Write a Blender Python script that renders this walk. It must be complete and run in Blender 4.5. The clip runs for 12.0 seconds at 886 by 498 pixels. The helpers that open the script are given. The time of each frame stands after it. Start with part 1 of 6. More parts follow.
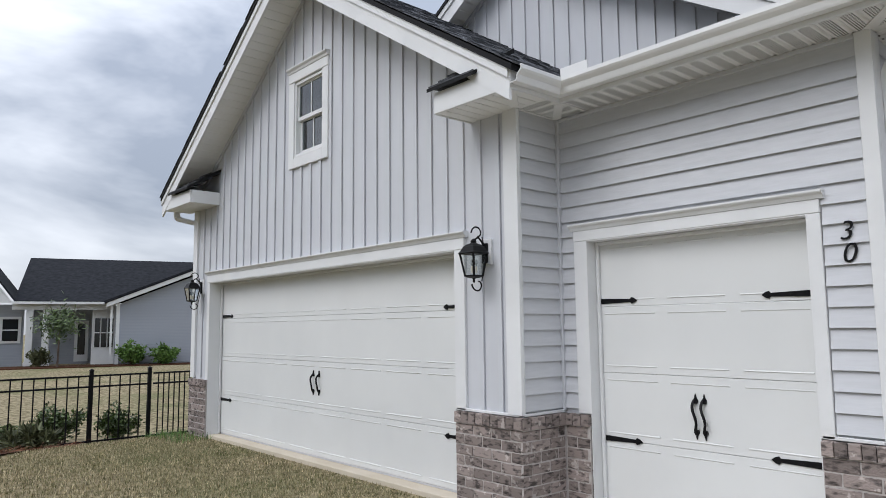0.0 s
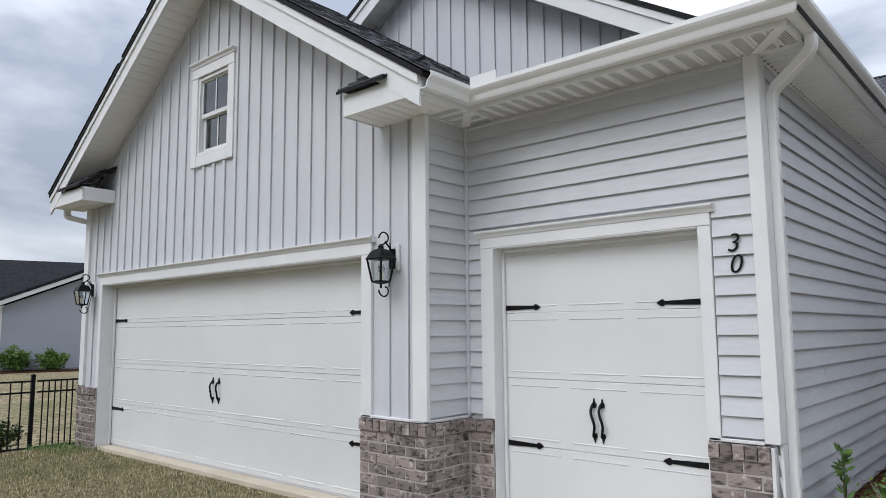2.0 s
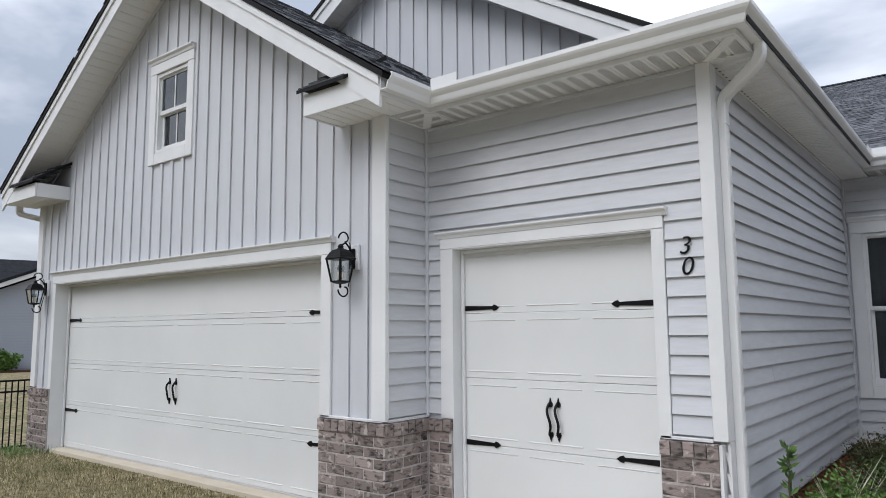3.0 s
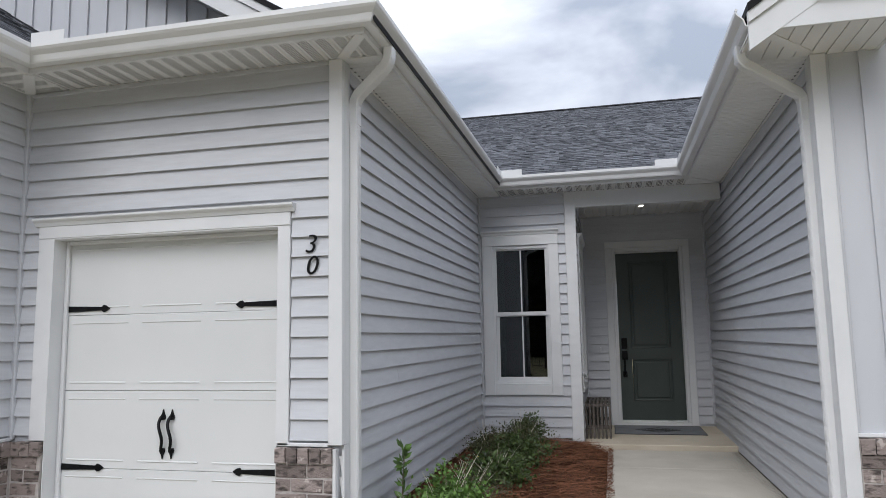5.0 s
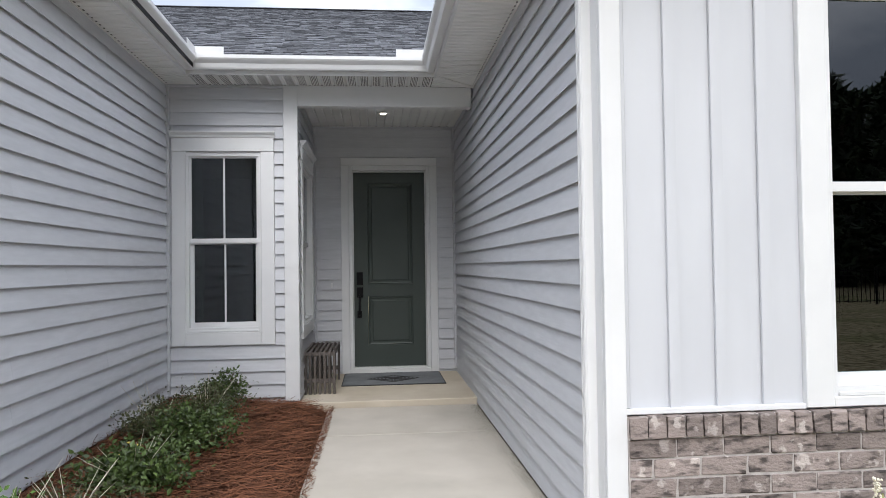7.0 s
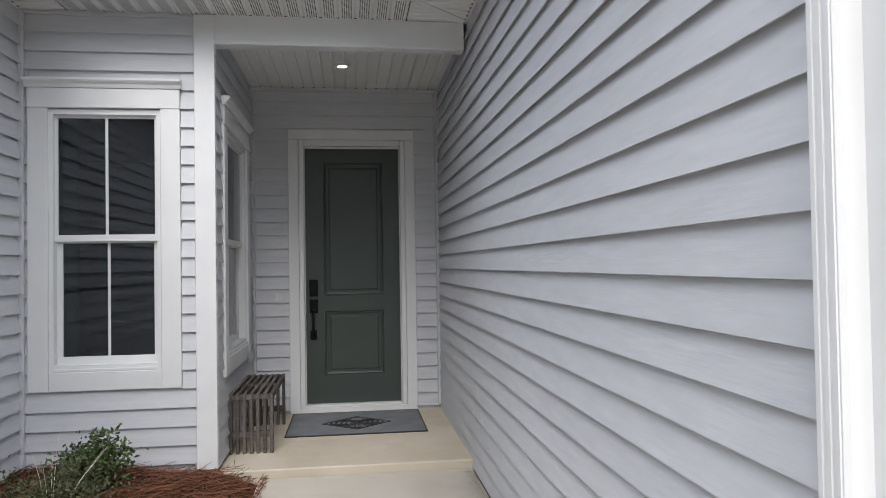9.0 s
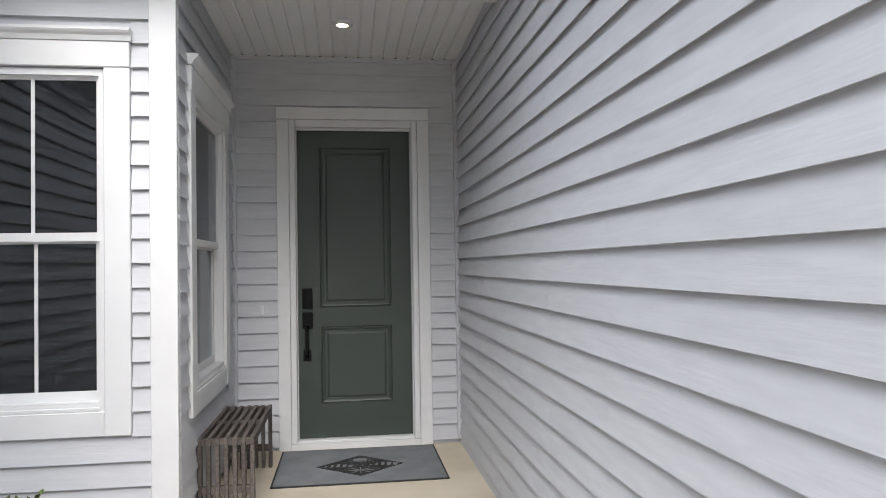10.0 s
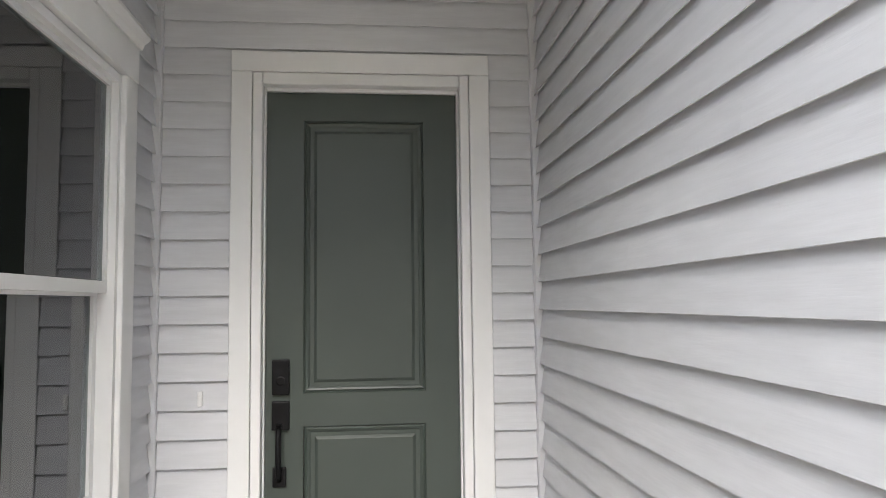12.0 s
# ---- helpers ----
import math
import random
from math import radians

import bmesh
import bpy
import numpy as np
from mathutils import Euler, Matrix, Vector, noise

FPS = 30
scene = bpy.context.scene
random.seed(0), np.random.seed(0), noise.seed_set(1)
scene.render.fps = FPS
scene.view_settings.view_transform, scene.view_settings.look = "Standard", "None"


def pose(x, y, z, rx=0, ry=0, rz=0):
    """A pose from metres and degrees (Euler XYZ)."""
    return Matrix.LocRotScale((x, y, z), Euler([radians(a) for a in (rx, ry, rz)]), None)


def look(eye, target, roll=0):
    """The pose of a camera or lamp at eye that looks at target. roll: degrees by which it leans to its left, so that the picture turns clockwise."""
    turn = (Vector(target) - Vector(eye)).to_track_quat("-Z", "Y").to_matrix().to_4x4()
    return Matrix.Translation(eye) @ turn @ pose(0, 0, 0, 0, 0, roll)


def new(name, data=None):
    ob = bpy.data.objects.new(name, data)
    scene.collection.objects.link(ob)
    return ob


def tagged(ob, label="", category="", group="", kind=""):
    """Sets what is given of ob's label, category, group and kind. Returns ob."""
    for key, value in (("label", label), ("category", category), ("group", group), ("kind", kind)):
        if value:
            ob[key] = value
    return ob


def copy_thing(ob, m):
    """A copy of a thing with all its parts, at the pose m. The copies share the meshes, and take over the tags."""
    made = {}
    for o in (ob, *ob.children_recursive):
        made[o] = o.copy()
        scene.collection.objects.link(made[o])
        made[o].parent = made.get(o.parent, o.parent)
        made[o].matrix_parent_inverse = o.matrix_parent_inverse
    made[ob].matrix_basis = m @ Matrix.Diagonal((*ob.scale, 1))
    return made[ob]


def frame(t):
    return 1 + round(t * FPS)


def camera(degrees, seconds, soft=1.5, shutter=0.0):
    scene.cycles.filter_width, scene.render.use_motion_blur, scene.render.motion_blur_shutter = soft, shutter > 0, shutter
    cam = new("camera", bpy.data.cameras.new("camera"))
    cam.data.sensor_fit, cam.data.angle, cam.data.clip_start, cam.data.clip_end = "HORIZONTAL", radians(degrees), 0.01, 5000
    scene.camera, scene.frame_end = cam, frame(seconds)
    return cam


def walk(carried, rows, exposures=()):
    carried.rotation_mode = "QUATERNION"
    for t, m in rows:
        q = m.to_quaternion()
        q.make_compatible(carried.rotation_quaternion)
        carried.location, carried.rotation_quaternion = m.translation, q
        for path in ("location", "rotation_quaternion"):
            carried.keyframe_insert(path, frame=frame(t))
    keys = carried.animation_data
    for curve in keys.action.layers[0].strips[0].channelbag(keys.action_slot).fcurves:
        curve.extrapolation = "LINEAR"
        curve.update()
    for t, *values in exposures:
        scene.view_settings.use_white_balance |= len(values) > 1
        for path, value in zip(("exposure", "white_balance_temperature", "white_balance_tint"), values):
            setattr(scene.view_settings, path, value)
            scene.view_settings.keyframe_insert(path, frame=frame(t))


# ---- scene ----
cam = camera(64.5, 12.0, 0.8)
EXPOSURES = [(0.0, 0.36, 6250, 11), (2.7, 0.36, 6250, 11), (4.5, 0.34, 6300, 11), (5.5, 0.44, 6300, 11), (6.5, 0.87, 6400, 11), (7.2, 0.99, 6400, 11), (9.0, 1.14, 6500, 11), (9.5, 1.42, 6550, 11), (10.5, 1.66, 6650, 11), (11.0, 1.80, 6700, 11), (11.5, 2.12, 6800, 11), (12.0, 2.45, 6900, 11)]
PATH = [
    (0, (0.688, 0.226, 1.376), (1.999, 1.719, 1.597), -0.6),
    (0.5, (0.724, 0.221, 1.379), (2.058, 1.695, 1.605), -0.5),
    (1, (0.730, 0.221, 1.383), (2.132, 1.629, 1.612), -0.6),
    (1.5, (0.740, 0.221, 1.380), (2.195, 1.574, 1.612), -0.5),
    (2, (0.722, 0.226, 1.386), (2.213, 1.539, 1.618), -0.5),
    (2.5, (0.698, 0.213, 1.383), (2.218, 1.490, 1.618), -0.5),
    (2.7, (0.711, 0.199, 1.385), (2.241, 1.466, 1.619), -0.5),
    (4.3, (0.885, -0.029, 1.362), (2.661, 0.857, 1.609), -0.6),
    (4.5, (0.959, -0.058, 1.342), (2.776, 0.738, 1.595), -0.9),
    (5, (1.194, -0.059, 1.331), (3.125, 0.399, 1.579), -1.0),
    (5.5, (1.465, -0.152, 1.298), (3.449, -0.034, 1.525), -1.1),
    (6, (1.794, -0.302, 1.315), (3.786, -0.345, 1.489), -1.1),
    (6.5, (2.229, -0.342, 1.317), (4.224, -0.451, 1.411), -0.9),
    (7, (3.13, -0.428, 1.331), (5.12, -0.619, 1.379), -0.8),
    (7.2, (3.382, -0.442, 1.358), (5.373, -0.629, 1.395), -0.9),
    (8.8, (4.960, -0.583, 1.382), (6.942, -0.833, 1.436), -0.9),
    (9, (5.202, -0.592, 1.395), (7.184, -0.85, 1.438), -0.9),
    (9.5, (5.74, -0.625, 1.428), (7.723, -0.887, 1.467), -0.95),
    (10, (6.372, -0.548, 1.433), (8.354, -0.817, 1.479), -0.9),
    (10.5, (6.924, -0.530, 1.468), (8.905, -0.802, 1.517), -0.85),
    (11, (7.53, -0.555, 1.503), (9.512, -0.813, 1.555), -0.75),
    (11.5, (8.124, -0.585, 1.54), (10.106, -0.845, 1.599), -0.85),
    (12, (8.735, -0.655, 1.52), (10.72, -0.851, 1.672), -0.7),
]
walk(cam, [(t, look(eye, target, roll)) for t, eye, target, roll in PATH], EXPOSURES)

# ---------------------------------------------------------------- light
world = bpy.data.worlds.new("overcast")
scene.world = world
world.use_nodes = True
SUN_UP, SUN_ROUND = radians(45), radians(276)


def build_world():
    nt = world.node_tree
    nt.nodes.clear()
    out = nt.nodes.new("ShaderNodeOutputWorld")
    bg = nt.nodes.new("ShaderNodeBackground")
    sky = nt.nodes.new("ShaderNodeTexSky")
    sky.sky_type, sky.sun_disc = "NISHITA", False
    sky.sun_elevation, sky.sun_rotation = SUN_UP, SUN_ROUND
    co = nt.nodes.new("ShaderNodeTexCoord")
    mp = nt.nodes.new("ShaderNodeMapping")
    mp.inputs["Scale"].default_value = (1.0, 1.0, 2.6)
    mp.inputs["Location"].default_value = (0.35, 0.2, 0.1)
    n1 = nt.nodes.new("ShaderNodeTexNoise")
    n1.inputs["Scale"].default_value, n1.inputs["Detail"].default_value = 1.7, 6
    n1.inputs["Roughness"].default_value = 0.52
    n1.inputs["Distortion"].default_value = 0.35
    ramp = nt.nodes.new("ShaderNodeValToRGB")
    ramp.color_ramp.elements[0].position, ramp.color_ramp.elements[0].color = 0.40, (2.5, 2.75, 3.2, 1)
    ramp.color_ramp.elements[1].position, ramp.color_ramp.elements[1].color = 0.62, (7.0, 7.15, 7.4, 1)
    mix = nt.nodes.new("ShaderNodeMix")
    mix.data_type = "RGBA"
    mix.inputs["Factor"].default_value = 0.9
    nt.links.new(co.outputs["Generated"], mp.inputs["Vector"])
    nt.links.new(mp.outputs["Vector"], n1.inputs["Vector"])
    nt.links.new(n1.outputs["Fac"], ramp.inputs["Fac"])
    nt.links.new(sky.outputs["Color"], mix.inputs[6])
    nt.links.new(ramp.outputs["Color"], mix.inputs[7])
    # an overcast dome is brighter overhead than at the horizon
    sep = nt.nodes.new("ShaderNodeSeparateXYZ")
    nt.links.new(co.outputs["Generated"], sep.inputs[0])
    dome = nt.nodes.new("ShaderNodeMapRange")
    dome.inputs["To Min"].default_value, dome.inputs["To Max"].default_value = 0.95, 2.65
    nt.links.new(sep.outputs["Z"], dome.inputs["Value"])
    sc = nt.nodes.new("ShaderNodeVectorMath")
    sc.operation = "SCALE"
    nt.links.new(mix.outputs[2], sc.inputs[0])
    nt.links.new(dome.outputs["Result"], sc.inputs["Scale"])
    nt.links.new(sc.outputs[0], bg.inputs["Color"])
    bg.inputs["Strength"].default_value = 0.10
    nt.links.new(bg.outputs["Background"], out.inputs["Surface"])


build_world()
sun = new("sun", bpy.data.lights.new("sun", "SUN"))
sun.data.energy, sun.data.angle, sun.data.color = 1.15, radians(35), (1.0, 0.97, 0.93)
sun.matrix_world = look((0, 0, 0), (0.78, -0.08, -0.78))


# ---------------------------------------------------------------- materials
def material(name, color, rough=0.6, metal=0.0, spec=0.5):
    m = bpy.data.materials.new(name)
    m.use_nodes = True
    b = m.node_tree.nodes["Principled BSDF"]
    b.inputs["Base Color"].default_value = (*color, 1)
    b.inputs["Roughness"].default_value = rough
    b.inputs["Metallic"].default_value = metal
    b.inputs["Specular IOR Level"].default_value = spec
    return m


def noisy(m, color_a, color_b, scale=(8, 8, 8), detail=5, low=0.3, high=0.7, bump=0.0, bump_scale=None, per="none", coord="Object", dist=0.01, rough=None, second=None):
    """Two-scale colour variation and relief. per: object / island adds a shift of tone to each piece."""
    nt = m.node_tree
    b = nt.nodes["Principled BSDF"]
    co = nt.nodes.new("ShaderNodeTexCoord")
    vec = co.outputs[coord]
    rnd = None
    if per == "object":
        rnd = nt.nodes.new("ShaderNodeObjectInfo").outputs["Random"]
    elif per == "island":
        rnd = nt.nodes.new("ShaderNodeNewGeometry").outputs["Random Per Island"]
    mp = nt.nodes.new("ShaderNodeMapping")
    mp.inputs["Scale"].default_value = scale
    nt.links.new(vec, mp.inputs["Vector"])
    if rnd is not None:
        mul = nt.nodes.new("ShaderNodeVectorMath")
        mul.operation = "MULTIPLY"
        cx = nt.nodes.new("ShaderNodeCombineXYZ")
        for k in range(3):
            nt.links.new(rnd, cx.inputs[k])
        nt.links.new(cx.outputs[0], mul.inputs[0])
        mul.inputs[1].default_value = (37, 91, 53)
        nt.links.new(mul.outputs[0], mp.inputs["Location"])
    n = nt.nodes.new("ShaderNodeTexNoise")
    n.inputs["Scale"].default_value, n.inputs["Detail"].default_value = 1.0, detail
    nt.links.new(mp.outputs["Vector"], n.inputs["Vector"])
    r = nt.nodes.new("ShaderNodeValToRGB")
    r.color_ramp.elements[0].position, r.color_ramp.elements[0].color = low, (*color_a, 1)
    r.color_ramp.elements[1].position, r.color_ramp.elements[1].color = high, (*color_b, 1)
    nt.links.new(n.outputs["Fac"], r.inputs["Fac"])
    col = r.outputs["Color"]
    if second:
        (sc, tint, lo, hi, amount) = second
        n2 = nt.nodes.new("ShaderNodeTexNoise")
        n2.inputs["Scale"].default_value, n2.inputs["Detail"].default_value = sc, 4
        if rnd is not None:
            shift = nt.nodes.new("ShaderNodeVectorMath")
            shift.operation = "ADD"
            nt.links.new(vec, shift.inputs[0])
            nt.links.new(mul.outputs[0], shift.inputs[1])
            nt.links.new(shift.outputs[0], n2.inputs["Vector"])
        else:
            nt.links.new(vec, n2.inputs["Vector"])
        r2 = nt.nodes.new("ShaderNodeMapRange")
        r2.inputs["From Min"].default_value, r2.inputs["From Max"].default_value = lo, hi
        r2.inputs["To Max"].default_value = amount
        nt.links.new(n2.outputs["Fac"], r2.inputs["Value"])
        mx = nt.nodes.new("ShaderNodeMix")
        mx.data_type = "RGBA"
        nt.links.new(r2.outputs["Result"], mx.inputs["Factor"])
        nt.links.new(col, mx.inputs[6])
        mx.inputs[7].default_value = (*tint, 1)
        col = mx.outputs[2]
    if rnd is not None:
        hsv = nt.nodes.new("ShaderNodeHueSaturation")
        mr = nt.nodes.new("ShaderNodeMapRange")
        mr.inputs["To Min"].default_value, mr.inputs["To Max"].default_value = (0.97, 1.03) if rough is None else rough
        nt.links.new(rnd, mr.inputs["Value"])
        nt.links.new(mr.outputs["Result"], hsv.inputs["Value"])
        nt.links.new(col, hsv.inputs["Color"])
        col = hsv.outputs["Color"]
    nt.links.new(col, b.inputs["Base Color"])
    if bump:
        bn = nt.nodes.new("ShaderNodeBump")
        bn.inputs["Strength"].default_value, bn.inputs["Distance"].default_value = bump, dist
        src = n
        if bump_scale:
            src = nt.nodes.new("ShaderNodeTexNoise")
            src.inputs["Scale"].default_value, src.inputs["Detail"].default_value = 1.0, 6
            mp2 = nt.nodes.new("ShaderNodeMapping")
            mp2.inputs["Scale"].default_value = bump_scale
            nt.links.new(vec, mp2.inputs["Vector"])
            nt.links.new(mp2.outputs["Vector"], src.inputs["Vector"])
        nt.links.new(src.outputs["Fac"], bn.inputs["Height"])
        nt.links.new(bn.outputs["Normal"], b.inputs["Normal"])
    return m


def glass_material(name, ior=1.8, tint=(0.24, 0.31, 0.30)):
    m = bpy.data.materials.new(name)
    m.use_nodes = True
    nt = m.node_tree
    nt.nodes.clear()
    out = nt.nodes.new("ShaderNodeOutputMaterial")
    fr = nt.nodes.new("ShaderNodeFresnel")
    fr.inputs["IOR"].default_value = ior
    tr = nt.nodes.new("ShaderNodeBsdfTransparent")
    tr.inputs["Color"].default_value = (*tint, 1)
    gl = nt.nodes.new("ShaderNodeBsdfGlossy")
    gl.inputs["Roughness"].default_value = 0.0
    gl.inputs["Color"].default_value = (0.95, 0.97, 1.0, 1)
    mx = nt.nodes.new("ShaderNodeMixShader")
    nt.links.new(fr.outputs[0], mx.inputs[0])
    nt.links.new(tr.outputs[0], mx.inputs[1])
    nt.links.new(gl.outputs[0], mx.inputs[2])
    nt.links.new(mx.outputs[0], out.inputs["Surface"])
    return m


GREY = (0.55, 0.56, 0.585)
SIDING = noisy(material("siding_paint", GREY, 0.62, 0, 0.35), (0.525, 0.535, 0.562), (0.575, 0.586, 0.613), (5.0, 30, 35), 6, 0.3, 0.7, 0.2, (7.0, 45, 90), "object", "Object", 0.005)
BOARD = noisy(material("board_and_batten_vinyl", GREY, 0.5, 0, 0.4), (0.53, 0.542, 0.572), (0.57, 0.583, 0.613), (3, 3, 1.2), 4, 0.3, 0.7, 0.05, (40, 40, 3), "none", "Object", 0.003)
JTRIM = noisy(material("grey_corner_channel", (0.44, 0.45, 0.48), 0.5), (0.50, 0.51, 0.54), (0.54, 0.55, 0.575), (4, 4, 4))
WHITE = noisy(material("white_trim_paint", (0.8, 0.8, 0.8), 0.5, 0, 0.4), (0.66, 0.668, 0.675), (0.71, 0.716, 0.72), (3, 3, 3), 5, 0.3, 0.7, 0.05, (30, 30, 30), "none", "Object", 0.002, None, (1.3, (0.62, 0.62, 0.60), 0.55, 0.8, 0.35))
GUTTER = noisy(material("white_aluminium", (0.78, 0.78, 0.78), 0.38, 0, 0.5), (0.68, 0.685, 0.69), (0.73, 0.735, 0.735), (2, 2, 2), 4, 0.3, 0.7, 0, None, "none", "Object", 0.01, None, (0.8, (0.62, 0.61, 0.58), 0.55, 0.8, 0.4))
GDOOR = noisy(material("garage_door_paint", (0.72, 0.73, 0.73), 0.45, 0, 0.4), (0.635, 0.645, 0.642), (0.685, 0.693, 0.687), (1.2, 1.2, 1.2), 5, 0.3, 0.7, 0.12, (140, 140, 18), "none", "Object", 0.001)
DOORGREEN = noisy(material("green_grey_door_paint", (0.06, 0.08, 0.07), 0.42, 0, 0.45), (0.046, 0.059, 0.053), (0.054, 0.068, 0.061), (2, 2, 2), 5, 0.3, 0.7, 0.04, (50, 50, 50), "none", "Object", 0.001)
BLACK = noisy(material("black_metal", (0.007, 0.007, 0.008), 0.45, 0.0, 0.14), (0.004, 0.004, 0.005), (0.009, 0.009, 0.010), (20, 20, 20), 4, 0.3, 0.7, 0.1, (90, 90, 90), "none", "Object", 0.001)
BRICK = noisy(material("grey_brown_brick", (0.2, 0.17, 0.16), 0.9, 0, 0.15), (0.07, 0.06, 0.057), (0.265, 0.222, 0.205), (13, 13, 34), 9, 0.34, 0.50, 1.0, (60, 60, 90), "object", "Object", 0.006, (0.68, 1.3), (16.0, (0.50, 0.45, 0.42), 0.60, 0.66, 0.7))
MORTAR = noisy(material("grey_mortar", (0.36, 0.34, 0.32), 0.95, 0, 0.1), (0.36, 0.33, 0.315), (0.48, 0.445, 0.425), (25, 25, 25), 6, 0.3, 0.7, 0.6, (120, 120, 120), "none", "Object", 0.003)
SHINGLE = noisy(material("charcoal_shingle", (0.045, 0.047, 0.052), 0.95, 0, 0.2), (0.06, 0.064, 0.073), (0.15, 0.155, 0.17), (18, 18, 18), 8, 0.3, 0.7, 0.6, (300, 300, 300), "island", "Object", 0.003, (0.55, 1.35))
SHINGLE_DARK = noisy(material("black_shingle", (0.04, 0.042, 0.05), 0.95, 0, 0.15), (0.010, 0.011, 0.014), (0.024, 0.026, 0.031), (5, 5, 5), 8, 0.3, 0.7)
SHINGLE_EDGE = material("black_drip_edge", (0.008, 0.008, 0.009), 0.7, 0.0, 0.2)
CONCRETE = noisy(material("pale_concrete", (0.5, 0.47, 0.42), 0.9, 0, 0.2), (0.45, 0.415, 0.355), (0.56, 0.52, 0.455), (1.6, 1.6, 1.6), 9, 0.3, 0.7, 0.25, (160, 160, 160), "none", "Object", 0.003, None, (0.9, (0.34, 0.32, 0.27), 0.52, 0.75, 0.55))
PORCH = noisy(material("buff_concrete", (0.52, 0.46, 0.37), 0.9, 0, 0.2), (0.49, 0.43, 0.335), (0.58, 0.52, 0.43), (1.8, 1.8, 1.8), 8, 0.3, 0.7, 0.2, (150, 150, 150), "none", "Object", 0.003, None, (2.0, (0.38, 0.33, 0.25), 0.55, 0.8, 0.5))
SOIL = noisy(material("pine_straw_soil", (0.06, 0.03, 0.02), 1.0, 0, 0.1), (0.035, 0.018, 0.012), (0.11, 0.05, 0.028), (30, 30, 30), 8, 0.3, 0.7, 1.0, (60, 60, 60), "none", "Object", 0.02)
STRAW = noisy(material("pine_needle", (0.16, 0.065, 0.03), 0.8, 0, 0.25), (0.085, 0.032, 0.018), (0.23, 0.10, 0.05), (5, 5, 5), 4, 0.3, 0.7, 0, None, "island", "Object", 0.01, (0.45, 1.5))
LAWN = noisy(material("dormant_lawn", (0.14, 0.13, 0.06), 1.0, 0, 0.1), (0.12, 0.10, 0.055), (0.36, 0.305, 0.195), (9, 9, 9), 10, 0.36, 0.62, 1.0, (50, 50, 50), "none", "Object", 0.02, None, (0.35, (0.085, 0.115, 0.035), 0.48, 0.66, 0.6))
BLADE = noisy(material("grass_blade", (0.16, 0.16, 0.07), 0.8, 0, 0.2), (0.125, 0.125, 0.05), (0.46, 0.385, 0.245), (4, 4, 4), 6, 0.40, 0.58, 0, None, "island", "Object", 0.01, (0.6, 1.4))
LEAF = noisy(material("dark_green_leaf", (0.03, 0.06, 0.02), 0.42, 0, 0.4), (0.028, 0.048, 0.013), (0.080, 0.120, 0.032), (6, 6, 6), 3, 0.3, 0.7, 0, None, "island", "Object", 0.01, (0.55, 1.6))
LEAF_OLIVE = noisy(material("olive_leaf", (0.07, 0.08, 0.045), 0.5, 0, 0.35), (0.042, 0.050, 0.022), (0.105, 0.112, 0.050), (6, 6, 6), 3, 0.3, 0.7, 0, None, "island", "Object", 0.01, (0.55, 1.5))
LEAF_BRIGHT = noisy(material("bright_green_leaf", (0.1, 0.2, 0.04), 0.45, 0, 0.35), (0.055, 0.115, 0.022), (0.135, 0.235, 0.055), (6, 6, 6), 3, 0.3, 0.7, 0, None, "island", "Object", 0.01, (0.55, 1.45))
LEAF_PALE = noisy(material("variegated_leaf", (0.3, 0.33, 0.12), 0.5, 0, 0.3), (0.16, 0.22, 0.06), (0.55, 0.52, 0.26), (40, 40, 40), 3, 0.4, 0.6, 0, None, "island", "Object", 0.01, (0.7, 1.3))
FLOWER = material("cream_flower", (0.75, 0.70, 0.58), 0.7)
YELLOW = material("yellow_flower", (0.75, 0.62, 0.12), 0.6)
TWIG = noisy(material("twig_bark", (0.13, 0.10, 0.075), 0.9), (0.09, 0.07, 0.05), (0.2, 0.16, 0.12), (12, 12, 12))
BENCHWOOD = noisy(material("grey_brown_bench_wood", (0.09, 0.075, 0.065), 0.6), (0.05, 0.042, 0.038), (0.13, 0.11, 0.098), (6, 60, 60), 6, 0.3, 0.7, 0.4, (8, 90, 90), "object", "Object", 0.002, (0.8, 1.25))
MATGREY = noisy(material("grey_mat_fabric", (0.17, 0.18, 0.19), 0.95, 0, 0.1), (0.145, 0.155, 0.165), (0.20, 0.21, 0.22), (5, 5, 5), 6, 0.3, 0.7, 0.6, (260, 260, 260), "none", "Object", 0.002)
RUBBER = noisy(material("black_rubber", (0.015, 0.015, 0.016), 0.7), (0.01, 0.01, 0.011), (0.022, 0.022, 0.023), (20, 20, 20))
SOFFIT = noisy(material("white_vinyl_soffit", (0.74, 0.74, 0.73), 0.5, 0, 0.4), (0.72, 0.72, 0.71), (0.77, 0.77, 0.76), (2, 2, 2))
# dark colour for the shade inside soffit slots and rib ends
HOLE = material("soffit_slot_shadow", (0.12, 0.12, 0.12), 0.9)
GLASS = glass_material("window_glass")
LAMPGLASS = glass_material("lantern_glass", 1.22, (0.8, 0.82, 0.82))
# darker concrete for the right foundation edge and the walk joints
DARKCONC = noisy(material("dark_concrete", (0.13, 0.12, 0.10), 0.95), (0.09, 0.085, 0.07), (0.18, 0.17, 0.145), (5, 5, 5), 6, 0.3, 0.7, 0.4, (60, 60, 60), "none", "Object", 0.004)
# indoor dimness is put into the wall colour
ROOM = noisy(material("dimmed_room_paint", (0.33, 0.33, 0.32), 0.9), (0.10, 0.10, 0.098), (0.13, 0.13, 0.125), (2, 2, 2))
ROOMFLOOR = noisy(material("room_floor", (0.16, 0.12, 0.09), 0.6), (0.13, 0.1, 0.07), (0.2, 0.15, 0.11), (2, 20, 2))
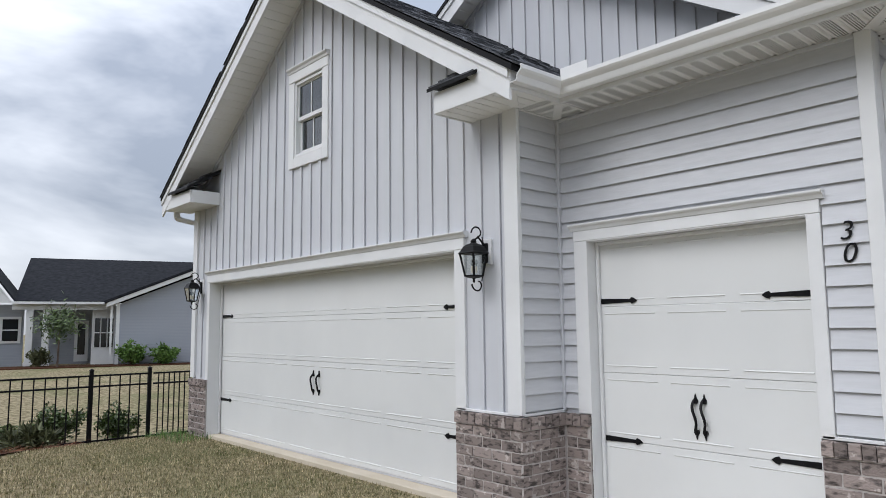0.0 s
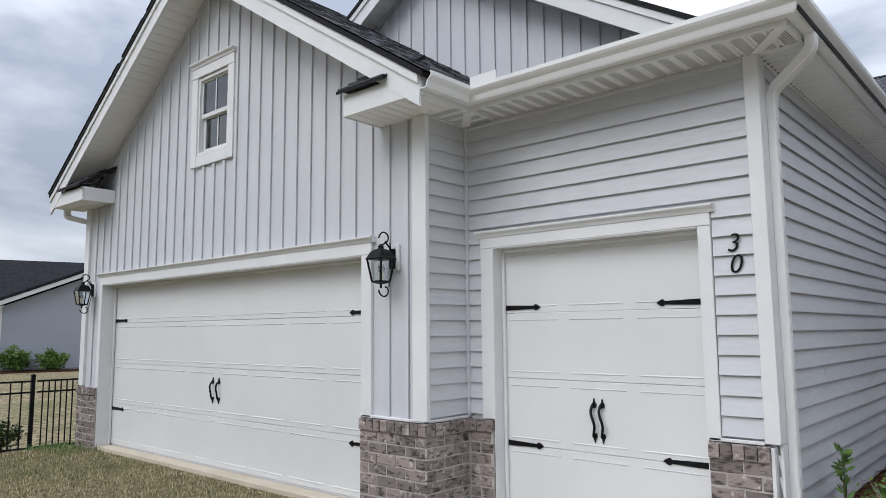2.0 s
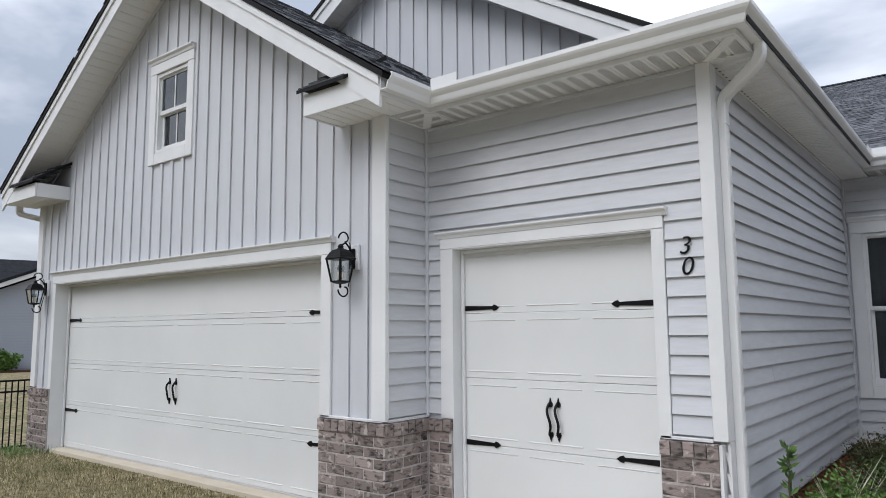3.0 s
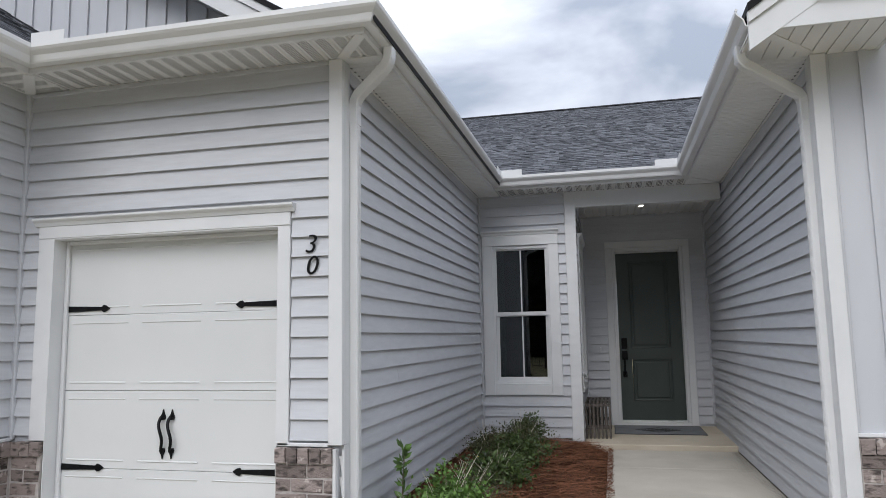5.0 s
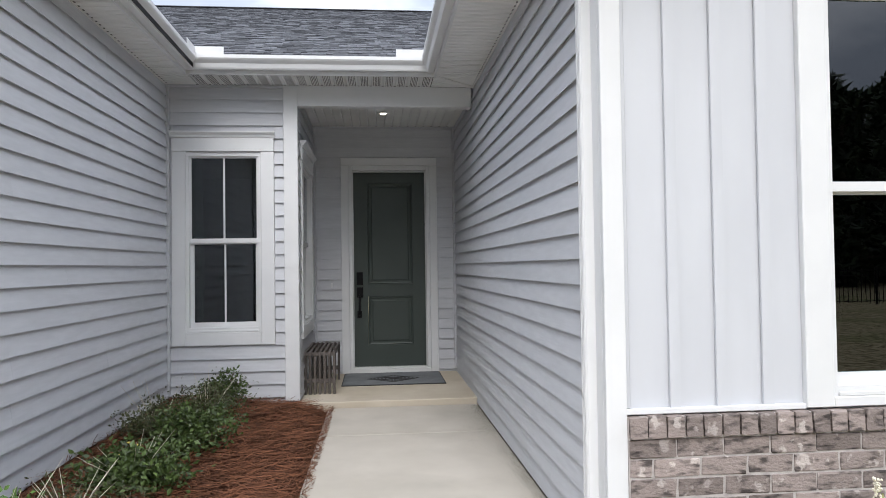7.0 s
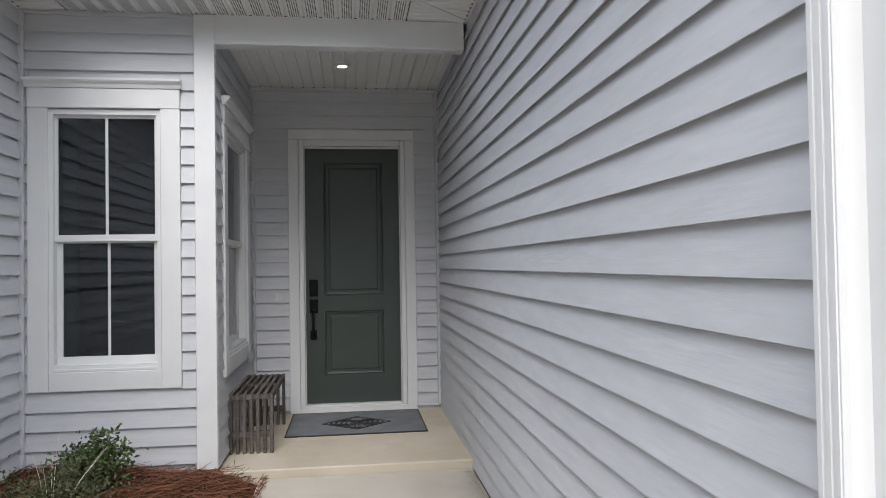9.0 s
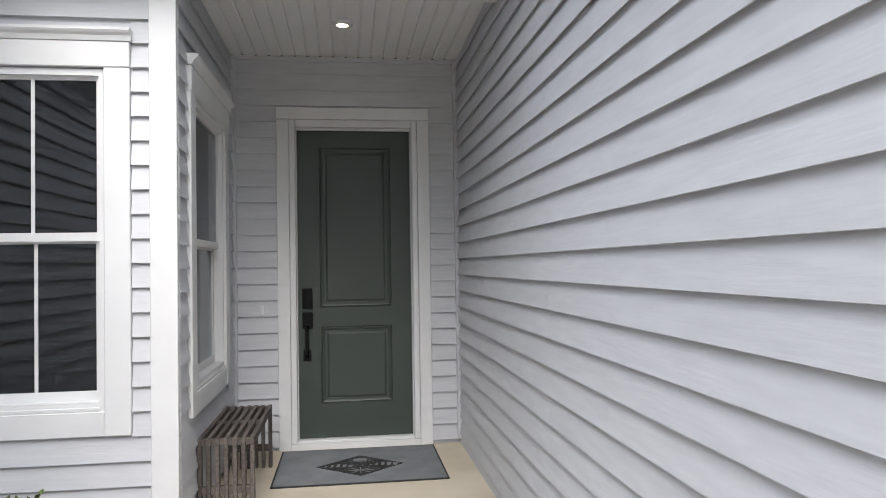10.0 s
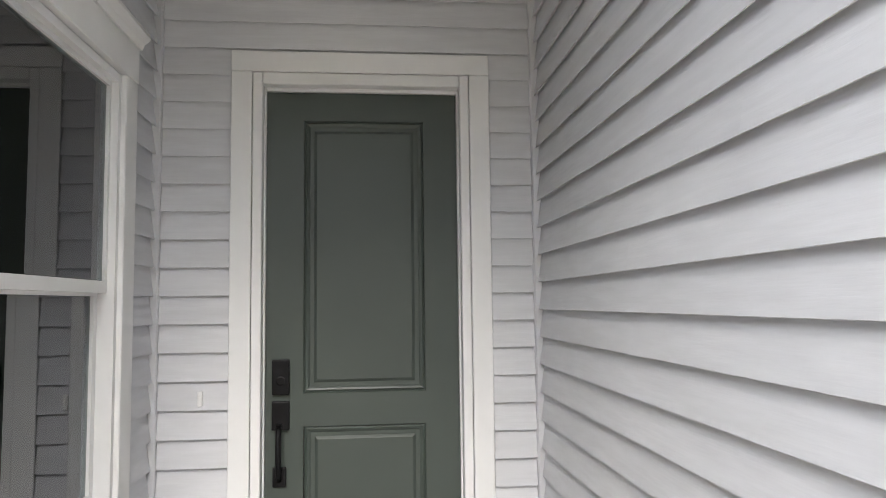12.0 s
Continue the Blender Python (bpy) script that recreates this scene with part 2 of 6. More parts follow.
CURTAIN = noisy(material("pale_curtain", (0.55, 0.6, 0.56), 0.9), (0.5, 0.55, 0.52), (0.62, 0.66, 0.62), (8, 8, 2))
CREAM = noisy(material("candle_sleeve", (0.6, 0.56, 0.46), 0.6), (0.55, 0.5, 0.42), (0.65, 0.6, 0.5), (9, 9, 9))
FARSIDING = noisy(material("blue_grey_siding", (0.30, 0.32, 0.36), 0.7), (0.28, 0.30, 0.34), (0.33, 0.35, 0.39), (1, 1, 20))
NEEDLE = noisy(material("pine_foliage", (0.03, 0.05, 0.02), 0.7), (0.012, 0.022, 0.009), (0.035, 0.055, 0.02), (1, 1, 1), 3, 0.3, 0.7, 0, None, "island", "Object", 0.01, (0.5, 1.5))
BARK = noisy(material("pine_bark", (0.09, 0.065, 0.05), 0.95), (0.05, 0.036, 0.028), (0.14, 0.10, 0.08), (9, 9, 2), 6, 0.3, 0.7, 0.8, (20, 20, 4), "none", "Object", 0.03)
LIT = bpy.data.materials.new("lit_lens")
LIT.use_nodes = True
LIT.node_tree.nodes["Principled BSDF"].inputs["Emission Color"].default_value = (1.0, 0.86, 0.68, 1)
LIT.node_tree.nodes["Principled BSDF"].inputs["Emission Strength"].default_value = 16.0


# ---------------------------------------------------------------- mesh helpers
def box(bm, x0, x1, y0, y1, z0, z1):
    x0, x1, y0, y1, z0, z1 = min(x0, x1), max(x0, x1), min(y0, y1), max(y0, y1), min(z0, z1), max(z0, z1)
    v = [bm.verts.new(p) for p in ((x0, y0, z0), (x1, y0, z0), (x1, y1, z0), (x0, y1, z0), (x0, y0, z1), (x1, y0, z1), (x1, y1, z1), (x0, y1, z1))]
    for f in ((3, 2, 1, 0), (4, 5, 6, 7), (0, 1, 5, 4), (1, 2, 6, 5), (2, 3, 7, 6), (3, 0, 4, 7)):
        bm.faces.new([v[i] for i in f])
    return v


def block(x0, x1, y0, y1, z0, z1, bevel=0.0, seg=1):
    bm = bmesh.new()
    box(bm, x0, x1, y0, y1, z0, z1)
    if bevel:
        bmesh.ops.bevel(bm, geom=bm.edges[:], offset=bevel, segments=seg, affect="EDGES", profile=0.5)
    return bm


def prism(bm, outline, a, b, axis="x"):
    """A solid with the given outline (2D) carried from a to b along an axis: x takes (y, z), y takes (x, z), z takes (x, y)."""
    def at(p, s):
        return {"x": (s, p[0], p[1]), "y": (p[0], s, p[1]), "z": (p[0], p[1], s)}[axis]
    lo = [bm.verts.new(at(p, a)) for p in outline]
    hi = [bm.verts.new(at(p, b)) for p in outline]
    bm.faces.new(lo)
    bm.faces.new(hi[::-1])
    n = len(outline)
    for i in range(n):
        bm.faces.new((lo[i], hi[i], hi[(i + 1) % n], lo[(i + 1) % n]))


def solid(outline, a, b, axis="x"):
    bm = bmesh.new()
    prism(bm, outline, a, b, axis)
    bmesh.ops.recalc_face_normals(bm, faces=bm.faces[:])
    return bm


def mesh_of(name, bm, mat, smooth=False):
    bmesh.ops.recalc_face_normals(bm, faces=bm.faces[:])
    me = bpy.data.meshes.new(name)
    bm.to_mesh(me)
    bm.free()
    me.materials.append(mat)
    if smooth:
        for p in me.polygons:
            p.use_smooth = True
    return me


def part(name, bm, mat, parent=None, label="", m=None, smooth=False):
    me = bm if isinstance(bm, bpy.types.Mesh) else mesh_of(name, bm, mat, smooth)
    ob = new(name, me)
    if m is not None:
        ob.matrix_basis = m
    if parent is not None:
        ob.parent = parent
    if label:
        ob["label"] = label
    return ob


def thing(name, m, label, category, group="", kind=""):
    ob = new(name)
    ob.empty_display_size = 0.1
    ob.matrix_basis = m
    return tagged(ob, label, category, group, kind)


def setting(name, bm, mat, label, category, smooth=False):
    return tagged(part(name, bm, mat, None, "", None, smooth), label, category, "", "structure")


def sweep(path, profile, closed_ends=True):
    """A profile of (out, z) carried along a level path of (x, y) with mitred corners; out is to the right of the walk."""
    bm = bmesh.new()
    n = len(path)
    rings = []
    for i, p in enumerate(path):
        p = Vector(p)
        dirs = []
        if i > 0:
            dirs.append((p - Vector(path[i - 1])).normalized())
        if i < n - 1:
            dirs.append((Vector(path[i + 1]) - p).normalized())
        rights = [Vector((d.y, -d.x)) for d in dirs]
        if len(rights) == 2:
            s = rights[0] + rights[1]
            off = s / (1 + rights[0].dot(rights[1]))
        else:
            off = rights[0]
        rings.append([bm.verts.new((p.x + off.x * o, p.y + off.y * o, z)) for o, z in profile])
    k = len(profile)
    for a, b in zip(rings, rings[1:]):
        for j in range(k):
            bm.faces.new((a[j], a[(j + 1) % k], b[(j + 1) % k], b[j]))
    if closed_ends:
        bm.faces.new(rings[0])
        bm.faces.new(rings[-1][::-1])
    return bm


def tube(points, r, sides=6, taper=1.0):
    """A round bar through the points."""
    bm = bmesh.new()
    pts = [Vector(p) for p in points]
    rings = []
    for i, p in enumerate(pts):
        d = (pts[min(i + 1, len(pts) - 1)] - pts[max(i - 1, 0)]).normalized()
        u = d.orthogonal().normalized() if i == 0 else (rings_u - d * rings_u.dot(d)).normalized()
        rings_u = u
        w = d.cross(u)
        rr = (r[i] if isinstance(r, (list, tuple)) else r * (1 + (taper - 1) * i / max(1, len(pts) - 1)))
        rings.append([bm.verts.new(p + (u * math.cos(a) + w * math.sin(a)) * rr) for a in [2 * math.pi * j / sides for j in range(sides)]])
    for a, b in zip(rings, rings[1:]):
        for j in range(sides):
            bm.faces.new((a[j], a[(j + 1) % sides], b[(j + 1) % sides], b[j]))
    bm.faces.new(rings[0])
    bm.faces.new(rings[-1][::-1])
    return bm


def merge(target, source):
    me = bpy.data.meshes.new("scratch")
    source.to_mesh(me)
    source.free()
    target.from_mesh(me)
    bpy.data.meshes.remove(me)
    return target


def lathe(profile, sides=20):
    """A turned solid from (radius, z)."""
    bm = bmesh.new()
    rings = [[bm.verts.new((r * math.cos(2 * math.pi * j / sides), r * math.sin(2 * math.pi * j / sides), z)) for j in range(sides)] for r, z in profile]
    for a, b in zip(rings, rings[1:]):
        for j in range(sides):
            bm.faces.new((a[j], a[(j + 1) % sides], b[(j + 1) % sides], b[j]))
    bm.faces.new(rings[0][::-1])
    bm.faces.new(rings[-1])
    return bm


# ---------------------------------------------------------------- plan (metres)
GX = 4.84            # double garage front
SX = 5.36            # small garage front
RX = 10.22           # wall of the recess window
DX = 12.03           # wall of the front door
WX = 6.14            # right wing front
LY, RY = 1.61, -1.45  # the two long walls of the entry court
PY = 0.35            # porch side wall
CY = 4.04            # corner of the double garage
EY = 10.58           # far corner of the double garage
WY = -5.2            # far corner of the right wing
SOFF = 3.15          # soffit
EAVE = 3.295         # gutter top
CAP = 0.67           # top of the brick
GROUND = -0.14
T = 0.14             # wall thickness
HALF = (CY + EY) / 2
FG, FS, FL, FB, FR = 3.69, 4.98, 1.30, 9.79, -1.00   # the five fascia planes round the court
FACE_X, FACE_Y, FACE_MY = -90, 180, 0   # turn of a thing that faces -x, +y, -y


def wall_with_holes(name, axis, at, depth, u0, u1, z0, z1, holes, mat, label):
    """A wall in a plane axis=at, its body towards at+depth, with rectangular openings (u0, u1, z0, z1)."""
    bm = bmesh.new()
    us = sorted({u0, u1, *[h[0] for h in holes], *[h[1] for h in holes]})
    zs = sorted({z0, z1, *[h[2] for h in holes], *[h[3] for h in holes]})
    for a, b in zip(us, us[1:]):
        for c, d in zip(zs, zs[1:]):
            mu, mz = (a + b) / 2, (c + d) / 2
            if any(h[0] < mu < h[1] and h[2] < mz < h[3] for h in holes):
                continue
            if axis == "x":
                box(bm, at, at + depth, a, b, c, d)
            else:
                box(bm, a, b, at, at + depth, c, d)
    bmesh.ops.remove_doubles(bm, verts=bm.verts[:], dist=0.0005)
    seen = {}
    for f in bm.faces:
        c = f.calc_center_median()
        seen.setdefault((round(c.x, 3), round(c.y, 3), round(c.z, 3)), []).append(f)
    bmesh.ops.delete(bm, geom=[f for fs in seen.values() if len(fs) > 1 for f in fs], context="FACES")
    return setting(name, bm, mat, label, "wall")


# openings: (u0, u1, z0, z1)
DG = (4.77, 10.00, -0.34, 2.045)
SG = (2.017, 3.742, -0.34, 2.065)
RW = (0.69, 1.425, 0.71, 2.48)       # recess window
PW = (10.57, 11.57, 0.73, 2.43)     # porch side window (in x)
FD = (-1.10, -0.105, 0.0, 2.56)     # front door
BW = (-3.42, -2.46, 0.72, 2.59)     # wing window
GW = (6.983, 7.638, 3.411, 4.351)       # garage gable window

wall_garage = wall_with_holes("wall_garage", "x", GX, T, CY + T, EY, GROUND - 0.2, SOFF + 0.15, [DG], BOARD, "light grey board and batten garage wall")
wall_return = wall_with_holes("wall_return", "y", CY, T, GX, SX, GROUND - 0.2, SOFF + 0.15, [], BOARD, "short grey lap-sided return wall")
wall_small_garage = wall_with_holes("wall_small_garage", "x", SX, T, LY + T, CY + T, GROUND - 0.2, SOFF + 0.15, [SG], BOARD, "grey lap-sided wall round the small garage door")
wall_court_left = wall_with_holes("wall_court_left", "y", LY, T, SX, RX, GROUND - 0.2, SOFF + 0.15, [], BOARD, "long grey lap-sided wall of the entry court")
wall_recess = wall_with_holes("wall_recess", "x", RX, T, PY, LY + T, GROUND - 0.2, SOFF + 0.15, [RW], BOARD, "grey lap-sided wall with a tall window")
wall_porch_side = wall_with_holes("wall_porch_side", "y", PY, T, RX + T, DX + T, GROUND - 0.2, SOFF + 0.15, [PW], BOARD, "grey lap-sided porch side wall")
wall_door = wall_with_holes("wall_door", "x", DX, T, RY, PY, GROUND - 0.2, SOFF + 0.15, [FD], BOARD, "grey lap-sided wall round the front door")
wall_court_right = wall_with_holes("wall_court_right", "y", RY, -T, WX, DX + T, GROUND - 0.2, SOFF + 0.15, [], BOARD, "long grey lap-sided wall beside the walk")
wall_wing = wall_with_holes("wall_wing", "x", WX, T, WY, RY - T, GROUND - 0.2, SOFF + 0.15, [BW], BOARD, "light grey board and batten wing wall")
wall_garage_far = wall_with_holes("wall_garage_far", "y", EY, -T, GX + T, 15.0, GROUND - 0.2, SOFF + 0.1, [], BOARD, "far side wall of the garage")
wall_wing_far = wall_with_holes("wall_wing_far", "y", WY, T, WX + T, 24.0, GROUND - 0.2, SOFF + 0.1, [], BOARD, "far side wall of the wing")


# ---------------------------------------------------------------- roofs, eaves
def slab_roof(name, pts, thick, mat, label):
    """A sloping roof deck from its upper corner points, counted round."""
    bm = bmesh.new()
    top = [bm.verts.new(p) for p in pts]
    bot = [bm.verts.new((p[0], p[1], p[2] - thick)) for p in pts]
    bm.faces.new(top)
    bm.faces.new(bot[::-1])
    n = len(pts)
    for i in range(n):
        bm.faces.new((top[i], bot[i], bot[(i + 1) % n], top[(i + 1) % n]))
    return setting(name, bm, mat, label, "roof")


def shingles(parent, origin, along, up, width, height, seed, keep=None, course=0.145):
    """Courses of overlapping shingle tabs on a slope."""
    rng = random.Random(seed)
    along, up = Vector(along).normalized(), Vector(up).normalized()
    nrm = along.cross(up).normalized()
    if nrm.z < 0:
        nrm = -nrm
    verts, faces = [], []
    o = Vector(origin)
    rows = int(height / course)
    for r in range(rows):
        a = -rng.random() * 0.3
        while a < width:
            w = rng.choice((0.07, 0.10, 0.14, 0.19))
            a0, a1 = max(a, 0), min(a + w - 0.004, width)
            a += w
            if a1 - a0 < 0.02:
                continue
            mid = o + along * (a0 + a1) / 2 + up * (r + 0.5) * course
            if keep and not keep(mid):
                continue
            h = rng.choice((0.007, 0.011, 0.014))
            drop = rng.choice((0.0, 0.0, 0.006))
            base = len(verts)
            for s, t, n in ((a0, -drop, h), (a1, -drop, h), (a1, course + 0.03, 0.004), (a0, course + 0.03, 0.004), (a0, -drop, 0.0), (a1, -drop, 0.0)):
                p = o + along * s + up * (r * course + t) + nrm * n
                verts.append(tuple(p))
            faces += [(base, base + 1, base + 2, base + 3), (base + 4, base + 5, base + 1, base), (base + 4, base, base + 3), (base + 1, base + 5, base + 2)]
    me = bpy.data.meshes.new("shingle_courses")
    me.from_pydata(verts, [], faces)
    me.materials.append(SHINGLE)
    ob = new("shingle_courses", me)
    ob.parent = parent
    return tagged(ob, "charcoal architectural shingle courses", "", "", "stuff")


PITCH = 0.657
NEAR = 0.650          # the garage slope towards the small garage
RAKE = 4.405                      # front face of the garage rake
PEAK = 5.69                       # roof top at the garage ridge
GEDGE_R, GEDGE_L = 3.64, 10.86    # roof edges of the garage gable
roof_garage = slab_roof("roof_garage", [(RAKE - 0.03, HALF, PEAK), (16, HALF, PEAK), (16, GEDGE_R, PEAK - NEAR * (HALF - GEDGE_R)), (RAKE - 0.03, GEDGE_R, PEAK - NEAR * (HALF - GEDGE_R))], 0.05, SHINGLE_EDGE, "dark shingled garage roof")
roof_garage_far = slab_roof("roof_garage_far", [(RAKE - 0.03, HALF, PEAK), (16, HALF, PEAK), (16, GEDGE_L, PEAK - PITCH * (GEDGE_L - HALF)), (RAKE - 0.03, GEDGE_L, PEAK - PITCH * (GEDGE_L - HALF))], 0.05, SHINGLE_EDGE, "dark shingled far slope of the garage roof")
sl = Vector((0, HALF - GEDGE_R, NEAR * (HALF - GEDGE_R)))
shingles(roof_garage, (RAKE - 0.04, GEDGE_R - 0.02, PEAK - NEAR * (HALF - GEDGE_R)), (1, 0, 0), sl, 3.2, sl.length, 3)
sl2 = Vector((0, HALF - GEDGE_L, PITCH * (GEDGE_L - HALF)))
shingles(roof_garage_far, (RAKE - 0.04, GEDGE_L + 0.02, PEAK - PITCH * (GEDGE_L - HALF)), (1, 0, 0), sl2, 0.8, sl2.length, 4)

# second gable, over the small garage
G2X, G2Y, G2Z, P2 = 6.4, 5.42, 5.82, 0.615
R2X = 6.1
B_EDGE = 1.22
zb = G2Z - P2 * (G2Y - B_EDGE)
roof_second = slab_roof("roof_second", [(R2X - 0.03, G2Y, G2Z), (16.5, G2Y, G2Z), (16.5, B_EDGE, zb), (FS - 0.05, B_EDGE, zb), (R2X - 0.03, B_EDGE + 0.77, zb + P2 * 0.77)], 0.05, SHINGLE_EDGE, "dark shingled roof over the small garage")
roof_second_far = slab_roof("roof_second_far", [(R2X - 0.03, G2Y, G2Z), (14, G2Y, G2Z), (14, G2Y + 2.2, G2Z - P2 * 2.2), (R2X - 0.03, G2Y + 2.2, G2Z - P2 * 2.2)], 0.05, SHINGLE_EDGE, "dark shingled far slope over the small garage")
roof_pent = slab_roof("roof_pent", [(FS - 0.05, B_EDGE, zb), (G2X + 0.05, B_EDGE + 1.03, zb + 0.45), (G2X + 0.05, 6.2, zb + 0.45), (FS - 0.05, 4.0, zb)], 0.04, SHINGLE_EDGE, "low shingled roof below the gable")
wall_gable_second = setting("wall_gable_second", solid([(2.1, 3.45), (7.4, 3.45), (7.4, G2Z - P2 * 1.9 - 0.08), (G2Y, G2Z - 0.08), (2.1, G2Z - P2 * (G2Y - 2.1) - 0.08)], G2X, G2X + T), BOARD, "light grey board and batten upper gable", "wall")
# main roof behind the court
MX0, MX1, MZ1 = 9.74, 17.8, 6.68
MPITCH = (MZ1 - EAVE) / (MX1 - MX0)
roof_main = slab_roof("roof_main", [(MX0, 12.0, EAVE), (MX1, 12.0, MZ1), (MX1, -9.0, MZ1), (MX0, -9.0, EAVE)], 0.05, SHINGLE_EDGE, "dark grey shingled main roof")
roof_main_back = slab_roof("roof_main_back", [(MX1, 12.0, MZ1), (26.6, 12.0, EAVE), (26.6, -9.0, EAVE), (MX1, -9.0, MZ1)], 0.05, SHINGLE_EDGE, "back slope of the main roof")
up = Vector((MX1 - MX0, 0, MZ1 - EAVE))
shingles(roof_main, (MX0 - 0.02, 4.6, EAVE), (0, -1, 0), up, 8.6, up.length, 8)
bm = bmesh.new()
prism(bm, [(MX1 - 0.16, MZ1 - 0.03), (MX1, MZ1 + 0.045), (MX1 + 0.16, MZ1 - 0.03)], -6, 9, "y")
part("ridge_cap", bm, SHINGLE_EDGE, roof_main)
# wing roof
CHALF = (RY + WY) / 2
CEDGE = -0.95
CZ = EAVE + 0.02 + PITCH * (CEDGE - CHALF)
WRAKE = 5.60
roof_wing = slab_roof("roof_wing", [(WRAKE - 0.03, CHALF, CZ), (16, CHALF, CZ), (16, CEDGE, CZ - PITCH * (CEDGE - CHALF)), (WRAKE - 0.03, CEDGE, CZ - PITCH * (CEDGE - CHALF))], 0.05, SHINGLE_EDGE, "dark shingled wing roof")
WEDGE = 2 * CHALF - CEDGE
roof_wing_far = slab_roof("roof_wing_far", [(WRAKE - 0.03, CHALF, CZ), (16, CHALF, CZ), (16, WEDGE, CZ - PITCH * (CHALF - WEDGE)), (WRAKE - 0.03, WEDGE, CZ - PITCH * (CHALF - WEDGE))], 0.05, SHINGLE_EDGE, "far slope of the wing roof")
wall_gable_wing = setting("wall_gable_wing", solid([(WY, SOFF + 0.15), (RY, SOFF + 0.15), (CHALF, CZ - 0.1)], WX, WX + T), BOARD, "light grey board and batten wing gable", "wall")
# garage gable wall with its window
bm = bmesh.new()
zt = lambda y: PEAK - 0.08 - (NEAR if y < HALF else PITCH) * abs(HALF - y)
z0 = SOFF + 0.15
for outline in ([(CY, z0), (GW[0], z0), (GW[0], zt(GW[0])), (CY, zt(CY))],
                [(GW[1], z0), (EY, z0), (EY, zt(EY)), (GW[1], zt(GW[1]))],
                [(GW[0], z0), (GW[1], z0), (GW[1], GW[2]), (GW[0], GW[2])],
                [(GW[0], GW[3]), (GW[1], GW[3]), (GW[1], zt(GW[1])), (HALF, zt(HALF)), (GW[0], zt(GW[0]))]):
    prism(bm, outline, GX, GX + T)
wall_gable = setting("wall_gable", bm, BOARD, "light grey board and batten garage gable", "wall")


def rake(name, face, wall_x, peak, half, edge, pitch, label, low=0.0):
    """Rake board with its soffit, along one slope from the ridge (half, peak) to the edge."""
    s = 1 if edge < half else -1
    ob = thing(name, Matrix(), label, "trim", kind="structure")
    L = abs(half - edge)
    zr = lambda d, o: peak - pitch * d - o
    board = [(half, zr(0, 0.05)), (half, zr(0, 0.29)), (half - s * L, zr(L, 0.29)), (half - s * L, zr(L, 0.05))]
    part("rake_board", solid(board, face, face + 0.025), WHITE, ob)
    crown = [(half, zr(0, 0.05)), (half, zr(0, 0.12)), (half - s * L, zr(L, 0.12)), (half - s * L, zr(L, 0.05))]
    part("rake_moulding", solid(crown, face - 0.018, face - 0.001), WHITE, ob)
    bm = bmesh.new()
    n = int(L / 0.10)
    for i in range(n):
        a, b = L * i / n, L * (i + 1) / n - 0.006
        prism(bm, [(half - s * a, zr(a, 0.20)), (half - s * b, zr(b, 0.20)), (half - s * b, zr(b, 0.188)), (half - s * a, zr(a, 0.188))], face + 0.027, wall_x - 0.002)
    prism(bm, [(half, zr(0, 0.186)), (half - s * L, zr(L, 0.186)), (half - s * L, zr(L, 0.17)), (half, zr(0, 0.17))], face + 0.027, wall_x - 0.002)
    part("rake_soffit", bm, SOFFIT, ob)
    frieze = [(half, zr(0, 0.205)), (half, zr(0, 0.27)), (half - s * (L - 0.35), zr(L - 0.35, 0.27)), (half - s * (L - 0.35), zr(L - 0.35, 0.205))]
    part("rake_channel", solid(frieze, wall_x - 0.022, wall_x - 0.002), JTRIM, ob)
    return ob


rake("rake_garage_near", RAKE, GX, PEAK, HALF, FG + 0.004, NEAR, "white rake board and ribbed soffit of the garage gable")
rake("rake_garage_far", RAKE, GX, PEAK, HALF, GEDGE_L, PITCH, "white rake board and ribbed soffit of the garage gable")
rake("rake_second_near", R2X, G2X, G2Z, G2Y, 2.02, P2, "white rake board of the upper gable")
rake("rake_second_far", R2X, G2X, G2Z, G2Y, 7.2, P2, "white rake board of the upper gable")
rake("rake_wing_near", WRAKE, WX, CZ, CHALF, CEDGE, PITCH, "white rake board of the wing gable")
rake("rake_wing_far", WRAKE, WX, CZ, CHALF, WEDGE, PITCH, "white rake board of the wing gable")


